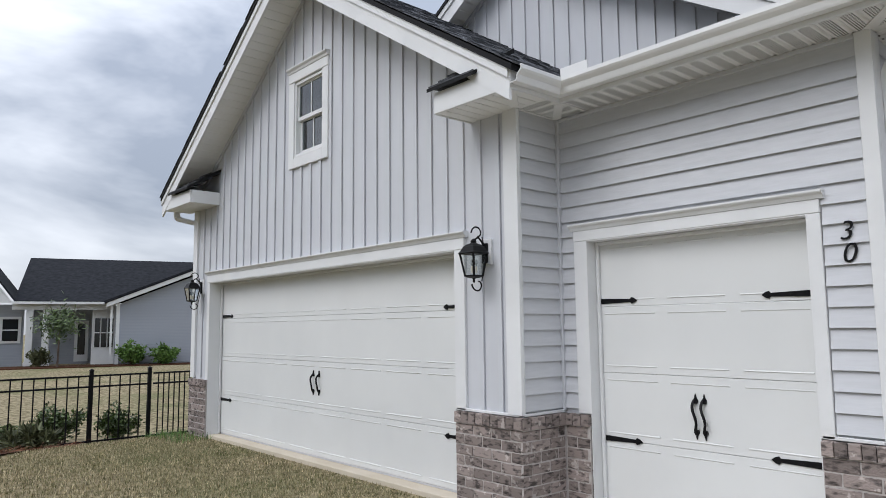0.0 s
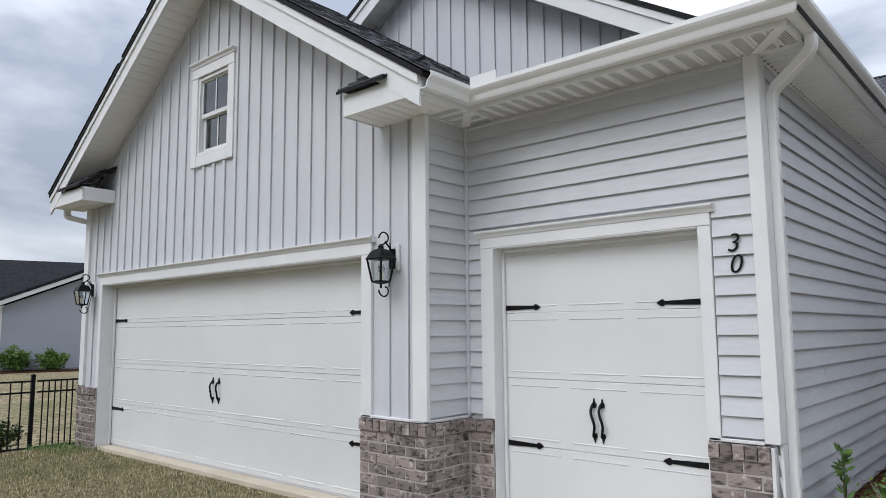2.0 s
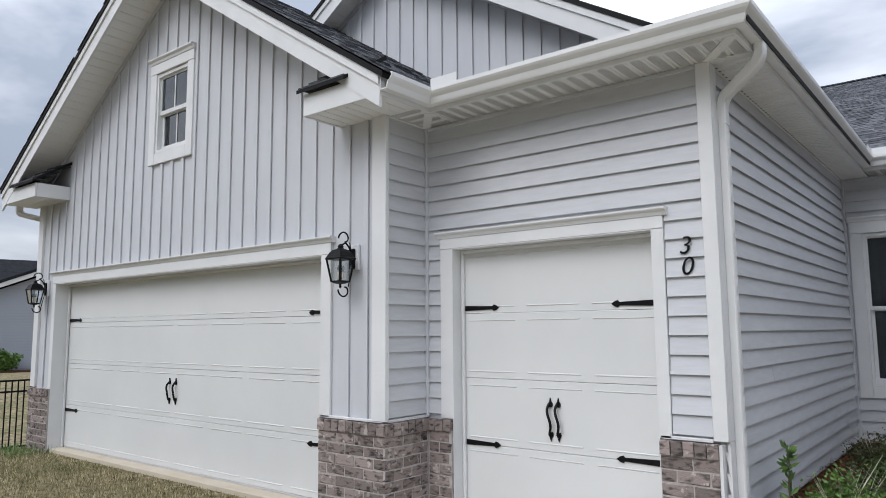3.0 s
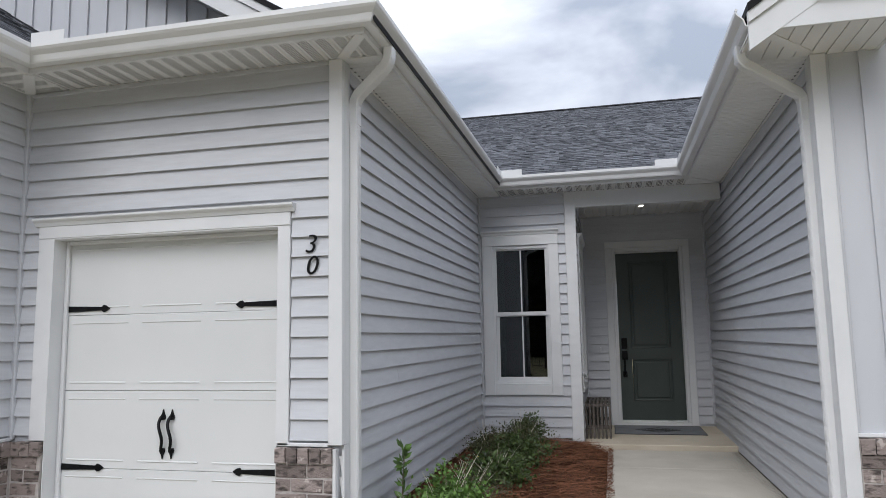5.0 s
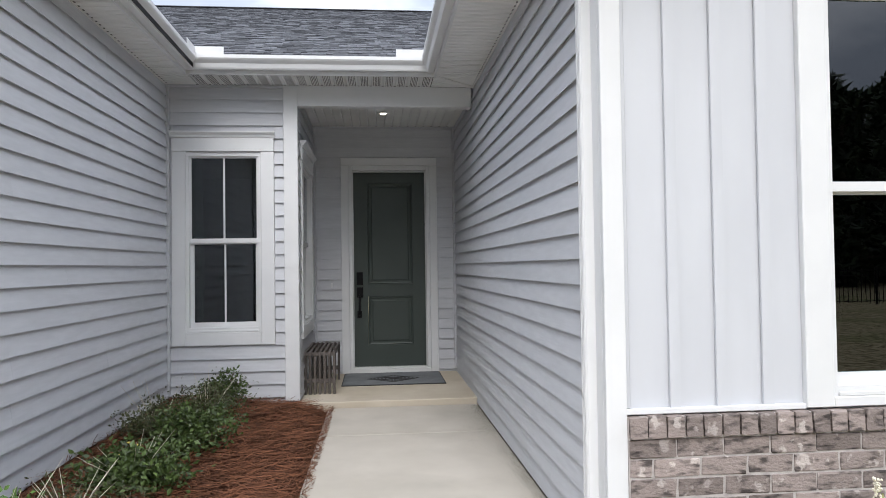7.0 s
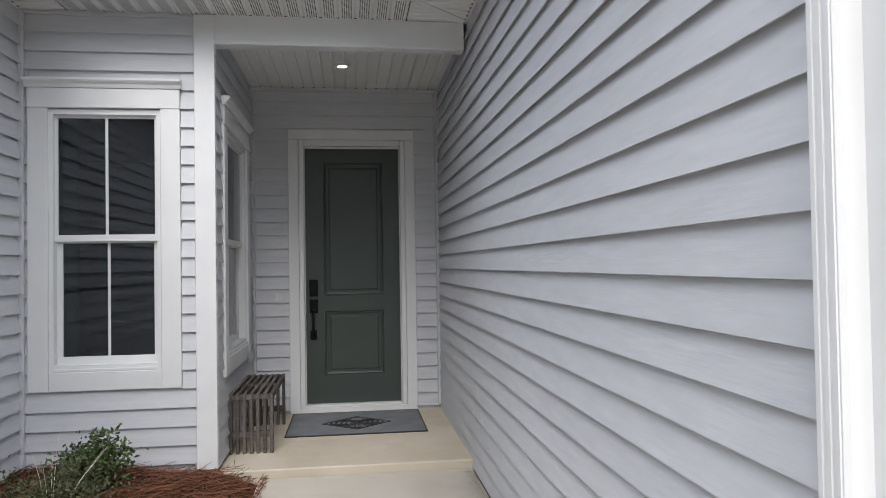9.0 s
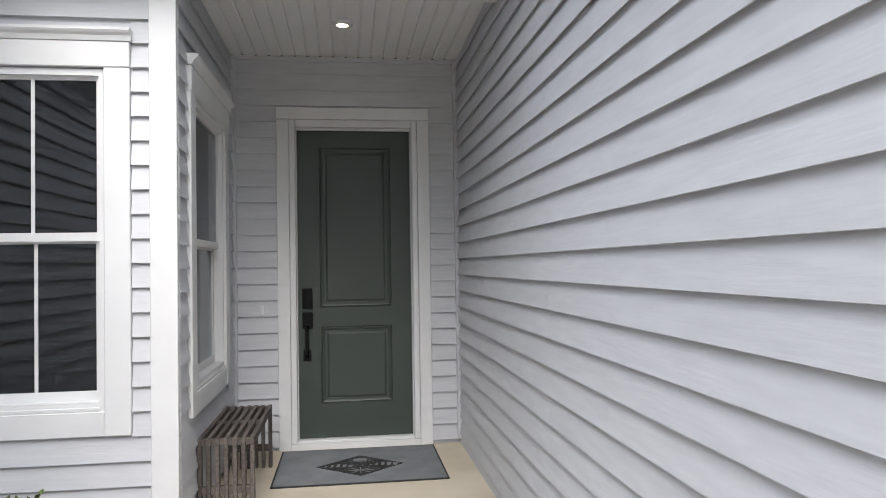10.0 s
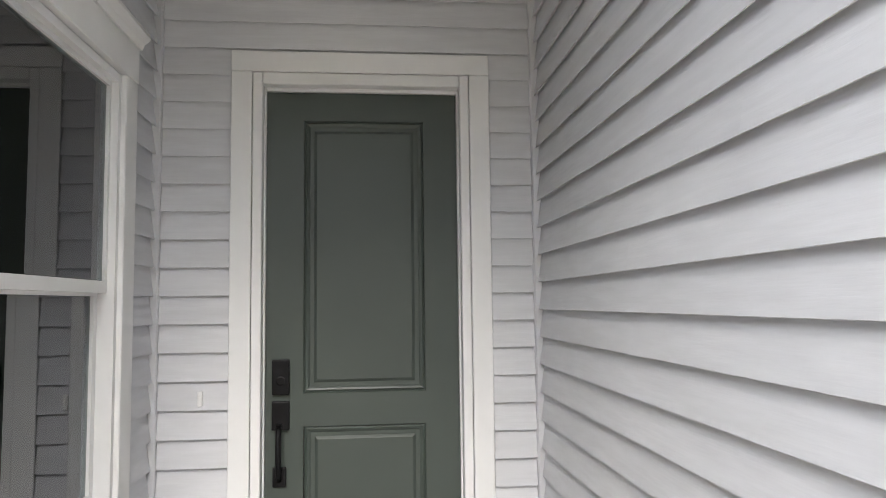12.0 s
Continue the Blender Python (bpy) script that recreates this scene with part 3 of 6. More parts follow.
def cornice(name, x0, x1, y0, y1, inner, label):
    """A boxed eave return across the gable's foot, with a little shingled roof on top. inner: the end that meets the gable."""
    ob = thing(name, Matrix(), label, "eave return", kind="structure")
    part("fascia", block(x0 + 0.004, x0 + 0.025, y0, y1, SOFF - 0.005, EAVE + 0.03, 0.003), WHITE, ob)
    lo, hi = min(y0, y1), max(y0, y1)
    end = block(x0 + 0.026, x1, inner - 0.012, inner + 0.012, SOFF - 0.005, EAVE + 0.03, 0.003)
    part("end_board", end, WHITE, ob)
    bm = bmesh.new()
    n = max(2, int((hi - lo) / 0.10))
    for i in range(n):
        a, b = lo + 0.013 + (hi - lo - 0.026) * i / n, lo + 0.013 + (hi - lo - 0.026) * (i + 1) / n - 0.007
        box(bm, x0 + 0.027, x1, a, b, SOFF, SOFF + 0.012)
    box(bm, x0 + 0.027, x1, lo + 0.013, hi - 0.013, SOFF + 0.013, SOFF + 0.02)
    part("soffit", bm, SOFFIT, ob)
    bm = bmesh.new()
    d = x1 - x0
    rlo, rhi = (lo + 0.34, hi + 0.03) if inner == hi else (lo - 0.03, hi - 0.34)
    prism(bm, [(x0 - 0.05, EAVE + 0.03), (x1, EAVE + 0.03 + 0.7 * d), (x1, EAVE + 0.07 + 0.7 * d), (x0 - 0.05, EAVE + 0.06)], rlo, rhi, "y")
    roof = part("return_roof", bm, SHINGLE_EDGE, ob)
    for k in range(4):
        xx = x0 - 0.04 + k * d / 4
        part("shingle", block(xx, xx + d / 4 + 0.03, rlo + 0.01, rhi - 0.01, 0, 0.012), SHINGLE, roof, m=pose(0, 0, 0)).matrix_basis = Matrix.Translation((0, 0, EAVE + 0.062 + 0.7 * (xx - x0 + 0.05)))
    return ob


cornice("cornice_garage_near", RAKE, GX - 0.002, FG + 0.002, 4.56, 4.56, "white boxed eave return under the garage gable")
cornice("cornice_garage_far", RAKE, GX - 0.002, 9.80, GEDGE_L - 0.02, 9.80, "white boxed eave return under the garage gable")
cornice("cornice_wing_near", WRAKE, WX - 0.002, -1.83, FR - 0.002, -1.83, "white boxed eave return under the wing gable")

# fascia, gutter and soffit along the eaves: walked so that the open side is on the right
FASC = [(RAKE + 0.002, FG), (FS, FG), (FS, FL), (FB, FL), (FB, FR), (WRAKE + 0.002, FR)]
fascia = setting("fascia", sweep(FASC, [(-0.02, SOFF - 0.008), (0.0, SOFF - 0.008), (0.0, EAVE), (-0.02, EAVE)]), WHITE, "white fascia board under the gutter", "fascia")
GP = [(0.002, EAVE), (0.002, EAVE - 0.118), (0.062, EAVE - 0.118), (0.070, EAVE - 0.105), (0.080, EAVE - 0.07), (0.108, EAVE - 0.045), (0.118, EAVE - 0.03), (0.118, EAVE), (0.104, EAVE), (0.104, EAVE - 0.008), (0.112, EAVE - 0.012), (0.110, EAVE - 0.028), (0.100, EAVE - 0.042), (0.072, EAVE - 0.068), (0.06, EAVE - 0.11), (0.008, EAVE - 0.11), (0.008, EAVE)]
gutter = tagged(part("rain_gutter", sweep(FASC, GP), GUTTER), "white aluminium gutter along the eaves", "gutter", "", "structure")


def splash(x, y, rz):
    """A folded gutter guard in an inside corner."""
    ob = thing("splash_guard", pose(x, y, EAVE, 0, 0, rz), "white folded metal splash guard on the gutter corner", "gutter guard", "splash guards")
    for nm, w in (("wing_plate", 0.26), ("side_plate", 0.26)):
        bm = block(0, w, -0.003, 0.003, -0.02, 0.075, 0.002)
        part(nm, bm, GUTTER, ob, m=pose(0, 0, 0, 0, 0, 0 if nm == "wing_plate" else 90))


splash(FS - 0.10, FG - 0.10, -90)
splash(FB - 0.10, FL - 0.10, 180)
splash(FB - 0.10, FR + 0.10, 90)


def ribbed(name, x0, x1, y0, y1, z, ribs, label, step=0.10, vented=False, notch=""):
    """Soffit panels, flat from below with a groove at each rib; ribs: the axis along which they follow one another.
    notch: the end (lo, hi) with dark blocks for the shaded rib ends at the wall channel.
    """
    bm = bmesh.new()
    a0, a1 = (x0, x1) if ribs == "x" else (y0, y1)
    n = max(1, round((a1 - a0) / step))
    for i in range(n):
        a, b = a0 + (a1 - a0) * i / n, a0 + (a1 - a0) * (i + 1) / n
        c = [(a, z + 0.011), (a + 0.010, z), (b - 0.014, z), (b, z + 0.011), (b, z + 0.017), (a, z + 0.017)]
        prism(bm, c, y0 if ribs == "x" else x0, y1 if ribs == "x" else x1, "y" if ribs == "x" else "x")
    ob = setting(name, bm, SOFFIT, label, "soffit")
    u0, u1 = (y0, y1) if ribs == "x" else (x0, x1)

    def slot(bm, a, b, u, v):
        if ribs == "x":
            box(bm, a, b, u, v, z - 0.0014, z + 0.001)
        else:
            box(bm, u, v, a, b, z - 0.0014, z + 0.001)
    if vented:
        bm = bmesh.new()
        for i in range(n):
            a, w = a0 + (a1 - a0) * i / n, (a1 - a0) / n
            for r in range(5):
                m_ = a + w * (0.24 + 0.125 * r)
                u = u0 + 0.016 + 0.006 * r
                while u < u1 - 0.03:
                    slot(bm, m_ - 0.0038, m_ + 0.0038, u, u + 0.012)
                    u += 0.022
        tagged(part("vent_slots", bm, HOLE, ob), "rows of small vent slots", "", "", "stuff")
    if notch:
        bm = bmesh.new()
        e = u1 if notch == "hi" else u0
        d = -1 if notch == "hi" else 1
        # solid dark blocks stand in for the shadow gaps between ribs
        for i in range(n + 1):
            a = a0 + (a1 - a0) * i / n
            slot(bm, a - 0.010, a + 0.010, e + d * 0.022, e + d * 0.034)
        tagged(part("rib_ends", bm, HOLE, ob), "dark blocks for the shaded rib ends along the channel", "", "", "stuff")
        if ribs == "x":
            bar = block(x0, x1, e, e + d * 0.022, z - 0.006, z + 0.004, 0.002)
        else:
            bar = block(e, e + d * 0.022, y0, y1, z - 0.006, z + 0.004, 0.002)
        part("wall_channel", bar, SOFFIT, ob)
    return ob


ribbed("soffit_return", GX, SX, FG + 0.008, CY, SOFF, "x", "white vented soffit of the return", 0.12, True, "hi")
ribbed("soffit_small_garage", FS + 0.008, SX, FL + 0.008, FG, SOFF, "y", "white vented vinyl soffit over the small garage", 0.12, True, "hi")
ribbed("soffit_court_left", SX + 0.002, RX, FL + 0.008, LY, SOFF, "x", "white ribbed soffit of the court", 0.075, False, "hi")
ribbed("soffit_recess", FB + 0.008, RX, FR - 0.002, FL - 0.002, SOFF, "y", "white vented soffit over the recess window", 0.12, True, "hi")
ribbed("soffit_court_right", WX, RX, RY, FR - 0.008, SOFF, "x", "white ribbed soffit beside the walk", 0.075, False, "lo")
ceiling_porch = ribbed("ceiling_porch", RX + 0.1, DX, RY, PY, 3.107, "y", "white ribbed vinyl porch ceiling", 0.102, False, "hi")


def mitre(x0, y0, x1, y1):
    """A flat strip over the diagonal joint of two soffits."""
    d = Vector((x1 - x0, y1 - y0, 0))
    bar = block(0, d.length, -0.035, 0.035, -0.008, 0.002, 0.002)
    ob = part("soffit_mitre", bar, SOFFIT, None, m=Matrix.Translation((x0, y0, SOFF)) @ Matrix.Rotation(math.atan2(d.y, d.x), 4, "Z"))
    return tagged(ob, "flat white strip over a diagonal soffit joint", "trim", "", "structure")


mitre(FS + 0.03, FL + 0.03, SX - 0.03, LY - 0.03)
mitre(FS + 0.03, FG + 0.03, SX - 0.03, CY - 0.03)
mitre(RAKE + 0.06, FG + 0.04, GX - 0.06, CY - 0.05)
mitre(FB + 0.03, FR - 0.03, RX - 0.03, RY + 0.03)
mitre(WRAKE + 0.06, FR - 0.04, WX - 0.06, RY + 0.05)
# beam over the porch mouth
beam = setting("porch_beam", block(RX - 0.02, RX + 0.1, RY + 0.030, PY + 0.02, 2.945, SOFF - 0.002, 0.004), WHITE, "white boxed beam over the porch opening", "beam")
part("beam_lip", block(RX - 0.03, RX - 0.021, RY + 0.030, PY + 0.02, 2.945, 2.97, 0.002), WHITE, beam)


# ---------------------------------------------------------------- cladding and trim
LAP = 0.1278
PLANKS, BATTENS = {}, {}


def plank_mesh(length):
    k = round(length, 2)
    if k not in PLANKS:
        bm = solid([(0.0, 0.022), (-0.004, 0.016), (-0.0205, 0.014), (-0.0215, 0.0), (-0.0242, 0.0012), (-0.0035, LAP), (-0.001, LAP + 0.022), (0.0, LAP + 0.022)], 0.0, k)
        PLANKS[k] = mesh_of("plank", bm, SIDING)
    return PLANKS[k]


def lap_siding(parent, m, length, z0, z1, phase, gaps=(), seed=0, longest=3.66):
    """Courses of lap siding on a wall face; m: the frame at the wall's start, X along it, -Y outward. gaps: (u0, u1, z0, z1) left free."""
    rng = random.Random(seed)
    k0 = math.floor((z0 - phase) / LAP)
    k = k0
    while phase + k * LAP < z1 - 0.02:
        z = phase + k * LAP
        spans = [(0.0, length)]
        for g in gaps:
            if g[2] < z + LAP * 0.6 and z + LAP * 0.4 < g[3]:
                nxt = []
                for a, b in spans:
                    if g[0] > a:
                        nxt.append((a, min(b, g[0])))
                    if g[1] < b:
                        nxt.append((max(a, g[1]), b))
                spans = [(a, b) for a, b in nxt if b - a > 0.01]
        for a, b in spans:
            u = a
            first = True
            while u < b - 0.01:
                step = longest if not first or b - a < longest else rng.choice((1.2, 1.9, 2.6, 3.3))
                e = min(b, u + step)
                if b - e < 0.3:
                    e = b
                first = False
                if z >= z0 - 0.05:
                    part("plank", plank_mesh(e - u - 0.002), None, parent, m=m @ Matrix.Translation((u + 0.001, -rng.random() * 0.0012, z)))
                u = e
        k += 1


def batten_mesh(length):
    k = round(length, 2)
    if k not in BATTENS:
        bm = solid([(-0.0185, 0.0), (-0.0185, -0.0075), (-0.026, -0.008), (-0.0245, -0.019), (0.0245, -0.019), (0.026, -0.008), (0.0185, -0.0075), (0.0185, 0.0)], 0.0, k, "z")
        BATTENS[k] = mesh_of("batten", bm, BOARD)
    return BATTENS[k]


def battens(parent, wall_x, y0, y1, foot, head, step=0.203, start=0.0):
    """Upright battens on a face that looks to -x; foot and head give heights for a y."""
    y = y0 + start
    while y < y1:
        a, b = foot(y), head(y)
        if b - a > 0.05:
            part("batten", batten_mesh(b - a), None, parent, m=pose(wall_x, y, a, 0, 0, -90))
        y += step


def frame_mx(x, y, z=0.0):
    return pose(x, y, z, 0, 0, FACE_X)


# ---- lap-sided faces
lap_siding(wall_small_garage, frame_mx(SX, CY), CY - LY, CAP + 0.02, SOFF, 0.067, [(CY - 3.872, CY - 1.93, 0.5, 2.20)], 1)
lap_siding(wall_return, pose(GX + 0.0, CY, 0, 0, 0, 0), SX - GX, CAP + 0.02, SOFF, 0.067, [], 2)
lap_siding(wall_court_left, pose(SX, LY, 0), RX - SX, 0.10, SOFF, 0.09, [], 3)
lap_siding(wall_court_right, pose(DX, RY, 0, 0, 0, FACE_Y), DX - WX, -0.01, SOFF, 0.077, [], 4)
lap_siding(wall_recess, frame_mx(RX, LY), LY - PY, 0.06, SOFF, 0.062, [(LY - 1.552, LY - 0.565, 0.58, 2.68)], 5)
lap_siding(wall_porch_side, pose(RX, PY, 0), DX - RX, 0.03, 3.107, 0.03, [(10.445 - RX, 11.70 - RX, 0.605, 2.65)], 6)
lap_siding(wall_door, frame_mx(DX, PY), PY - RY, 0.03, 3.107, 0.029, [(PY, PY + 1.207, -0.1, 2.70)], 7)


# ---- board and batten faces
def gable_head(half, peak, pitch):
    return lambda y: peak - 0.275 - pitch * abs(half - y)


def garage_foot(y):
    if 4.58 < y < 10.10:
        return 2.202
    return CAP + 0.02


battens(wall_garage, GX, 4.245, EY - 0.05, garage_foot, lambda y: SOFF + 0.16 if 4.58 < y < 9.78 else SOFF - 0.004, 0.2162)


def gable_batten_split():
    head = gable_head(HALF, PEAK, PITCH)
    y = 4.245
    while y < EY - 0.05:
        base = SOFF + 0.16
        if 4.58 < y < 9.78 and head(y) - base > 0.05:
            spans = [(base, 3.30), (4.53, head(y))] if 6.85 < y < 7.77 else [(base, head(y))]
            for a, b in spans:
                part("batten", batten_mesh(b - a), None, wall_gable, m=pose(GX, y, a, 0, 0, -90))
        y += 0.2162


gable_batten_split()
battens(wall_gable_second, G2X, 2.2, 7.3, lambda y: 3.46, gable_head(G2Y, G2Z, P2), 0.203, 0.06)


def wing_battens():
    y = RY - 0.285
    while y > WY + 0.1:
        spans = [(CAP + 0.02, SOFF + 0.16)] if y > -1.85 else [(CAP + 0.02, CZ - 0.275 - PITCH * abs(CHALF - y))]
        if y > -1.83:
            spans = [(CAP + 0.02, SOFF - 0.004)]
        if -3.56 < y < -2.32:
            spans = [(2.81, CZ - 0.275 - PITCH * abs(CHALF - y))]
        for a, b in spans:
            part("batten", batten_mesh(b - a), None, wall_wing, m=pose(WX, y, a, 0, 0, -90))
        y -= 0.2155


wing_battens()
part("seam_flashing", block(WX - 0.006, WX - 0.0005, -2.345, -2.19, 2.715, 2.722, 0.0), JTRIM, wall_wing)


def board(name, x0, x1, y0, y1, z0, z1, label, mat=WHITE, bevel=0.003):
    return setting(name, block(x0, x1, y0, y1, z0, z1, bevel), mat, label, "trim")


# corner boards
def corner_l(name, x, y, sx, sy, wx, wy, z0, z1, label, side=0.036):
    """An L of two boards round an outside corner at (x, y); the house lies towards sx, sy. side: thickness of the second board."""
    t = 0.036
    ob = setting(name, block(x - sx * t, x, y - sy * side, y + sy * wy, z0, z1, 0.003), WHITE, label, "trim")
    part("side_board", block(x + 0.001 * sx, x + sx * wx, y - sy * side, y, z0, z1, 0.003), WHITE, ob)
    return ob


corner_l("corner_board_garage", GX, CY, 1, 1, 0.010, 0.118, CAP + 0.012, SOFF - 0.003, "white corner board on the brick base")
corner_l("corner_board_small_garage", SX, LY, 1, 1, 0.10, 0.058, CAP + 0.012, SOFF - 0.003, "white corner board on the brick base")
part("lower_board", block(SX + 0.001, SX + 0.10, LY - 0.036, LY - 0.001, -0.12, CAP + 0.01, 0.003), WHITE, bpy.data.objects["corner_board_small_garage"])
corner_l("corner_board_recess", RX, PY, 1, 1, 0.03, 0.120, 0.02, SOFF - 0.006, "white corner board beside the recess window", 0.018)
corner_l("corner_board_wing", WX, RY, 1, -1, 0.10, 0.058, -0.10, SOFF - 0.003, "white corner board of the wing")
corner_l("corner_board_far", GX, EY, 1, -1, 0.10, 0.10, CAP + 0.012, SOFF - 0.003, "white corner board at the far garage corner")
# inside corner channels
for nm, x, y, a, b in (("corner_channel_return", SX, CY, 0.68, SOFF), ("corner_channel_recess", RX, LY, 0.08, SOFF), ("corner_channel_porch_left", DX, PY, 0.03, 3.105)):
    setting(nm, block(x - 0.042, x, y - 0.042, y, a, b - 0.003, 0.006), JTRIM, "grey channel in the inside corner", "trim")
setting("corner_channel_porch_right", block(DX - 0.042, DX, RY, RY + 0.042, 0.03, 3.102, 0.006), JTRIM, "grey channel in the inside corner", "trim")
# flat ledges above the brick
board("channel_wing", WX - 0.018, WX, RY - 0.080, RY - 0.060, CAP + 0.026, SOFF - 0.005, "grey channel beside the corner board", JTRIM)
board("channel_garage", GX - 0.018, GX, CY + 0.121, CY + 0.141, CAP + 0.024, SOFF - 0.005, "grey channel beside the corner board", JTRIM)
board("frieze_channel_small", SX - 0.030, SX, LY + 0.062, CY - 0.044, SOFF - 0.032, SOFF - 0.007, "grey channel under the soffit", JTRIM)
board("frieze_channel_recess", RX - 0.030, RX, PY + 0.125, LY - 0.044, SOFF - 0.030, SOFF - 0.007, "grey channel under the soffit", JTRIM)
board("ledge_garage", GX - 0.03, GX, CY, 4.76, CAP, CAP + 0.022, "white ledge above the brick")
board("ledge_return", GX, SX, CY - 0.03, CY, CAP, CAP + 0.022, "white ledge above the brick")
board("ledge_small_garage", SX - 0.03, SX, LY + 0.06, 2.010, CAP, CAP + 0.022, "white ledge above the brick")
board("ledge_wing", WX - 0.03, WX, -2.335, RY - 0.05, CAP, CAP + 0.024, "white ledge above the brick")
# foundation skirts below the siding
setting("skirt_left", block(SX + 0.1, RX, LY - 0.008, LY, -0.25, 0.12), BOARD, "grey painted foundation skirt", "foundation")
setting("skirt_right", block(WX + 0.1, DX, RY, RY + 0.006, -0.25, -0.02), DARKCONC, "dark concrete foundation edge", "foundation")


def door_casing(name, wall_x, y0, y1, top, jamb, out_l, out_r, crown_top, label, foot=CAP + 0.003):
    """White casing with a crowned head round a garage opening that faces -x, and the linings of the opening."""
    ob = thing(name, Matrix(), label, "door casing", kind="structure")
    f = wall_x - 0.03
    part("casing_far", block(f, wall_x, y1 - 0.004, out_l, foot, top + 0.0, 0.004), WHITE, ob)
    part("casing_near", block(f, wall_x, out_r, y0 + 0.004, foot, top + 0.0, 0.004), WHITE, ob)
    part("head_board", block(f - 0.004, wall_x, out_r, out_l, top + 0.001, crown_top - 0.055, 0.004), WHITE, ob)
    prof = [(wall_x, crown_top - 0.054), (f - 0.008, crown_top - 0.054), (f - 0.012, crown_top - 0.045), (f - 0.020, crown_top - 0.030), (f - 0.036, crown_top - 0.020), (f - 0.042, crown_top - 0.012), (f - 0.042, crown_top), (wall_x, crown_top)]
    part("crown", solid(prof, out_r - 0.03, out_l + 0.03, "y"), WHITE, ob)
    part("lining_far", block(f + 0.001, wall_x + jamb, y1 - 0.005, y1 + 0.001, -0.10, top, 0.0), WHITE, ob)
    part("lining_near", block(f + 0.001, wall_x + jamb, y0 - 0.001, y0 + 0.005, -0.10, top, 0.0), WHITE, ob)
    part("lining_head", block(f + 0.001, wall_x + jamb, y0 + 0.006, y1 - 0.006, top - 0.006, top + 0.0, 0.0), WHITE, ob)
    part("stop_far", block(wall_x + jamb - 0.035, wall_x + jamb - 0.006, y1 - 0.035, y1 - 0.006, -0.09, top - 0.007, 0.006), WHITE, ob)
    part("stop_near", block(wall_x + jamb - 0.035, wall_x + jamb - 0.006, y0 + 0.006, y0 + 0.035, -0.09, top - 0.007, 0.006), WHITE, ob)
    part("stop_head", block(wall_x + jamb - 0.035, wall_x + jamb - 0.006, y0 + 0.036, y1 - 0.036, top - 0.036, top - 0.007, 0.006), WHITE, ob)
    return ob


door_casing("door_casing_double", GX, DG[0], DG[1], DG[3], 0.17, 10.085, 4.649, 2.202, "white casing with a crowned head round the double garage door")
door_casing("door_casing_small", SX, SG[0], SG[1], SG[3], 0.115, 3.868, 1.935, 2.208, "white casing with a crowned head round the small garage door")


def spear(bm, x, z, s, y, d, vertical=False):
    """A flat pointed tip."""
    pts = [(0.0, -0.012), (0.012, -0.026), (0.034, -0.020), (0.062, 0.0), (0.034, 0.020), (0.012, 0.026), (0.0, 0.012)]
    out = [(x + s * (p[1] if vertical else p[0]), z + (s * p[0] if vertical else p[1])) for p in pts]
    prism(bm, out, y, y - d, "y")


def strap(parent, x, z, s):
    bm = bmesh.new()
    prism(bm, [(x, z - 0.022), (x, z + 0.022), (x + s * 0.30, z + 0.013), (x + s * 0.30, z - 0.013)], -0.001, -0.008, "y")
    spear(bm, x + s * 0.295, z, s, -0.001, 0.009)
    for u in (0.03, 0.16):
        merge(bm, block(x + s * u - 0.007, x + s * u + 0.007, -0.012, -0.0075, z - 0.007, z + 0.007, 0.003))
    return part("strap_hinge", bm, BLACK, parent, "black iron strap hinge with a pointed tip")


def pull(parent, x, z0, z1, s):
    """A curved door pull with pointed ends."""
    pts = []
    for i in range(15):
        t = i / 14
        pts.append((x + s * 0.016 * math.sin(math.pi * 2 * (t - 0.1)), -0.012 - 0.035 * math.sin(math.pi * t) ** 0.8, z0 + (z1 - z0) * t))
    bm = tube(pts, 0.0105, 8)
    for z, d in ((z1 - 0.01, 1), (z0 + 0.01, -1)):
        prism(bm, [(x - 0.009, z), (x - 0.018, z + d * 0.012), (x - 0.007, z + d * 0.030), (x, z + d * 0.058), (x + 0.007, z + d * 0.030), (x + 0.018, z + d * 0.012), (x + 0.009, z)], -0.001, -0.014, "y")
        prism(bm, [(x - 0.012, z - 0.012 * d), (x - 0.019, z + 0.006 * d), (x + 0.019, z + 0.006 * d), (x + 0.012, z - 0.012 * d)], -0.001, -0.018, "y")
    return part("pull_handle", bm, BLACK, parent, "black curved iron pull handle", smooth=False)


def garage_door(name, x, y_left, width, bottom, top, panels, label, spread, pull_z, strap_z):
    ob = thing(name, frame_mx(x, y_left), label, "garage door")
    h = (top - bottom) / 4
    pw = width / panels
    for r in range(4):
        z = bottom + r * h
        sec = part("door_section", block(0.002, width - 0.002, 0.0, 0.04, z + 0.0015, z + h - 0.0015, 0.0025), GDOOR, ob)
        for c in range(panels):
            a, b = pw * c + 0.055, pw * (c + 1) - 0.055
            lo, hi = z + 0.052, z + h - 0.052
            bm = bmesh.new()
            for za, d in ((lo, 1), (hi, -1)):
                prism(bm, [(0.001, za), (-0.005, za + d * 0.002), (-0.005, za + d * 0.005), (0.001, za + d * 0.012)], a, b, "x")
            part("panel_edge", bm, GDOOR, sec)
    bot = part("bottom_seal", block(0.004, width - 0.004, 0.006, 0.036, bottom - 0.022, bottom + 0.001, 0.004), JTRIM, ob)
    for s, u in ((1, 0.004), (-1, width - 0.004)):
        for z in strap_z:
            strap(ob, u, z, s)
    for s, u in ((1, -spread), (-1, spread)):
        pull(ob, width / 2 + u, pull_z[0], pull_z[1], 1)
    return ob


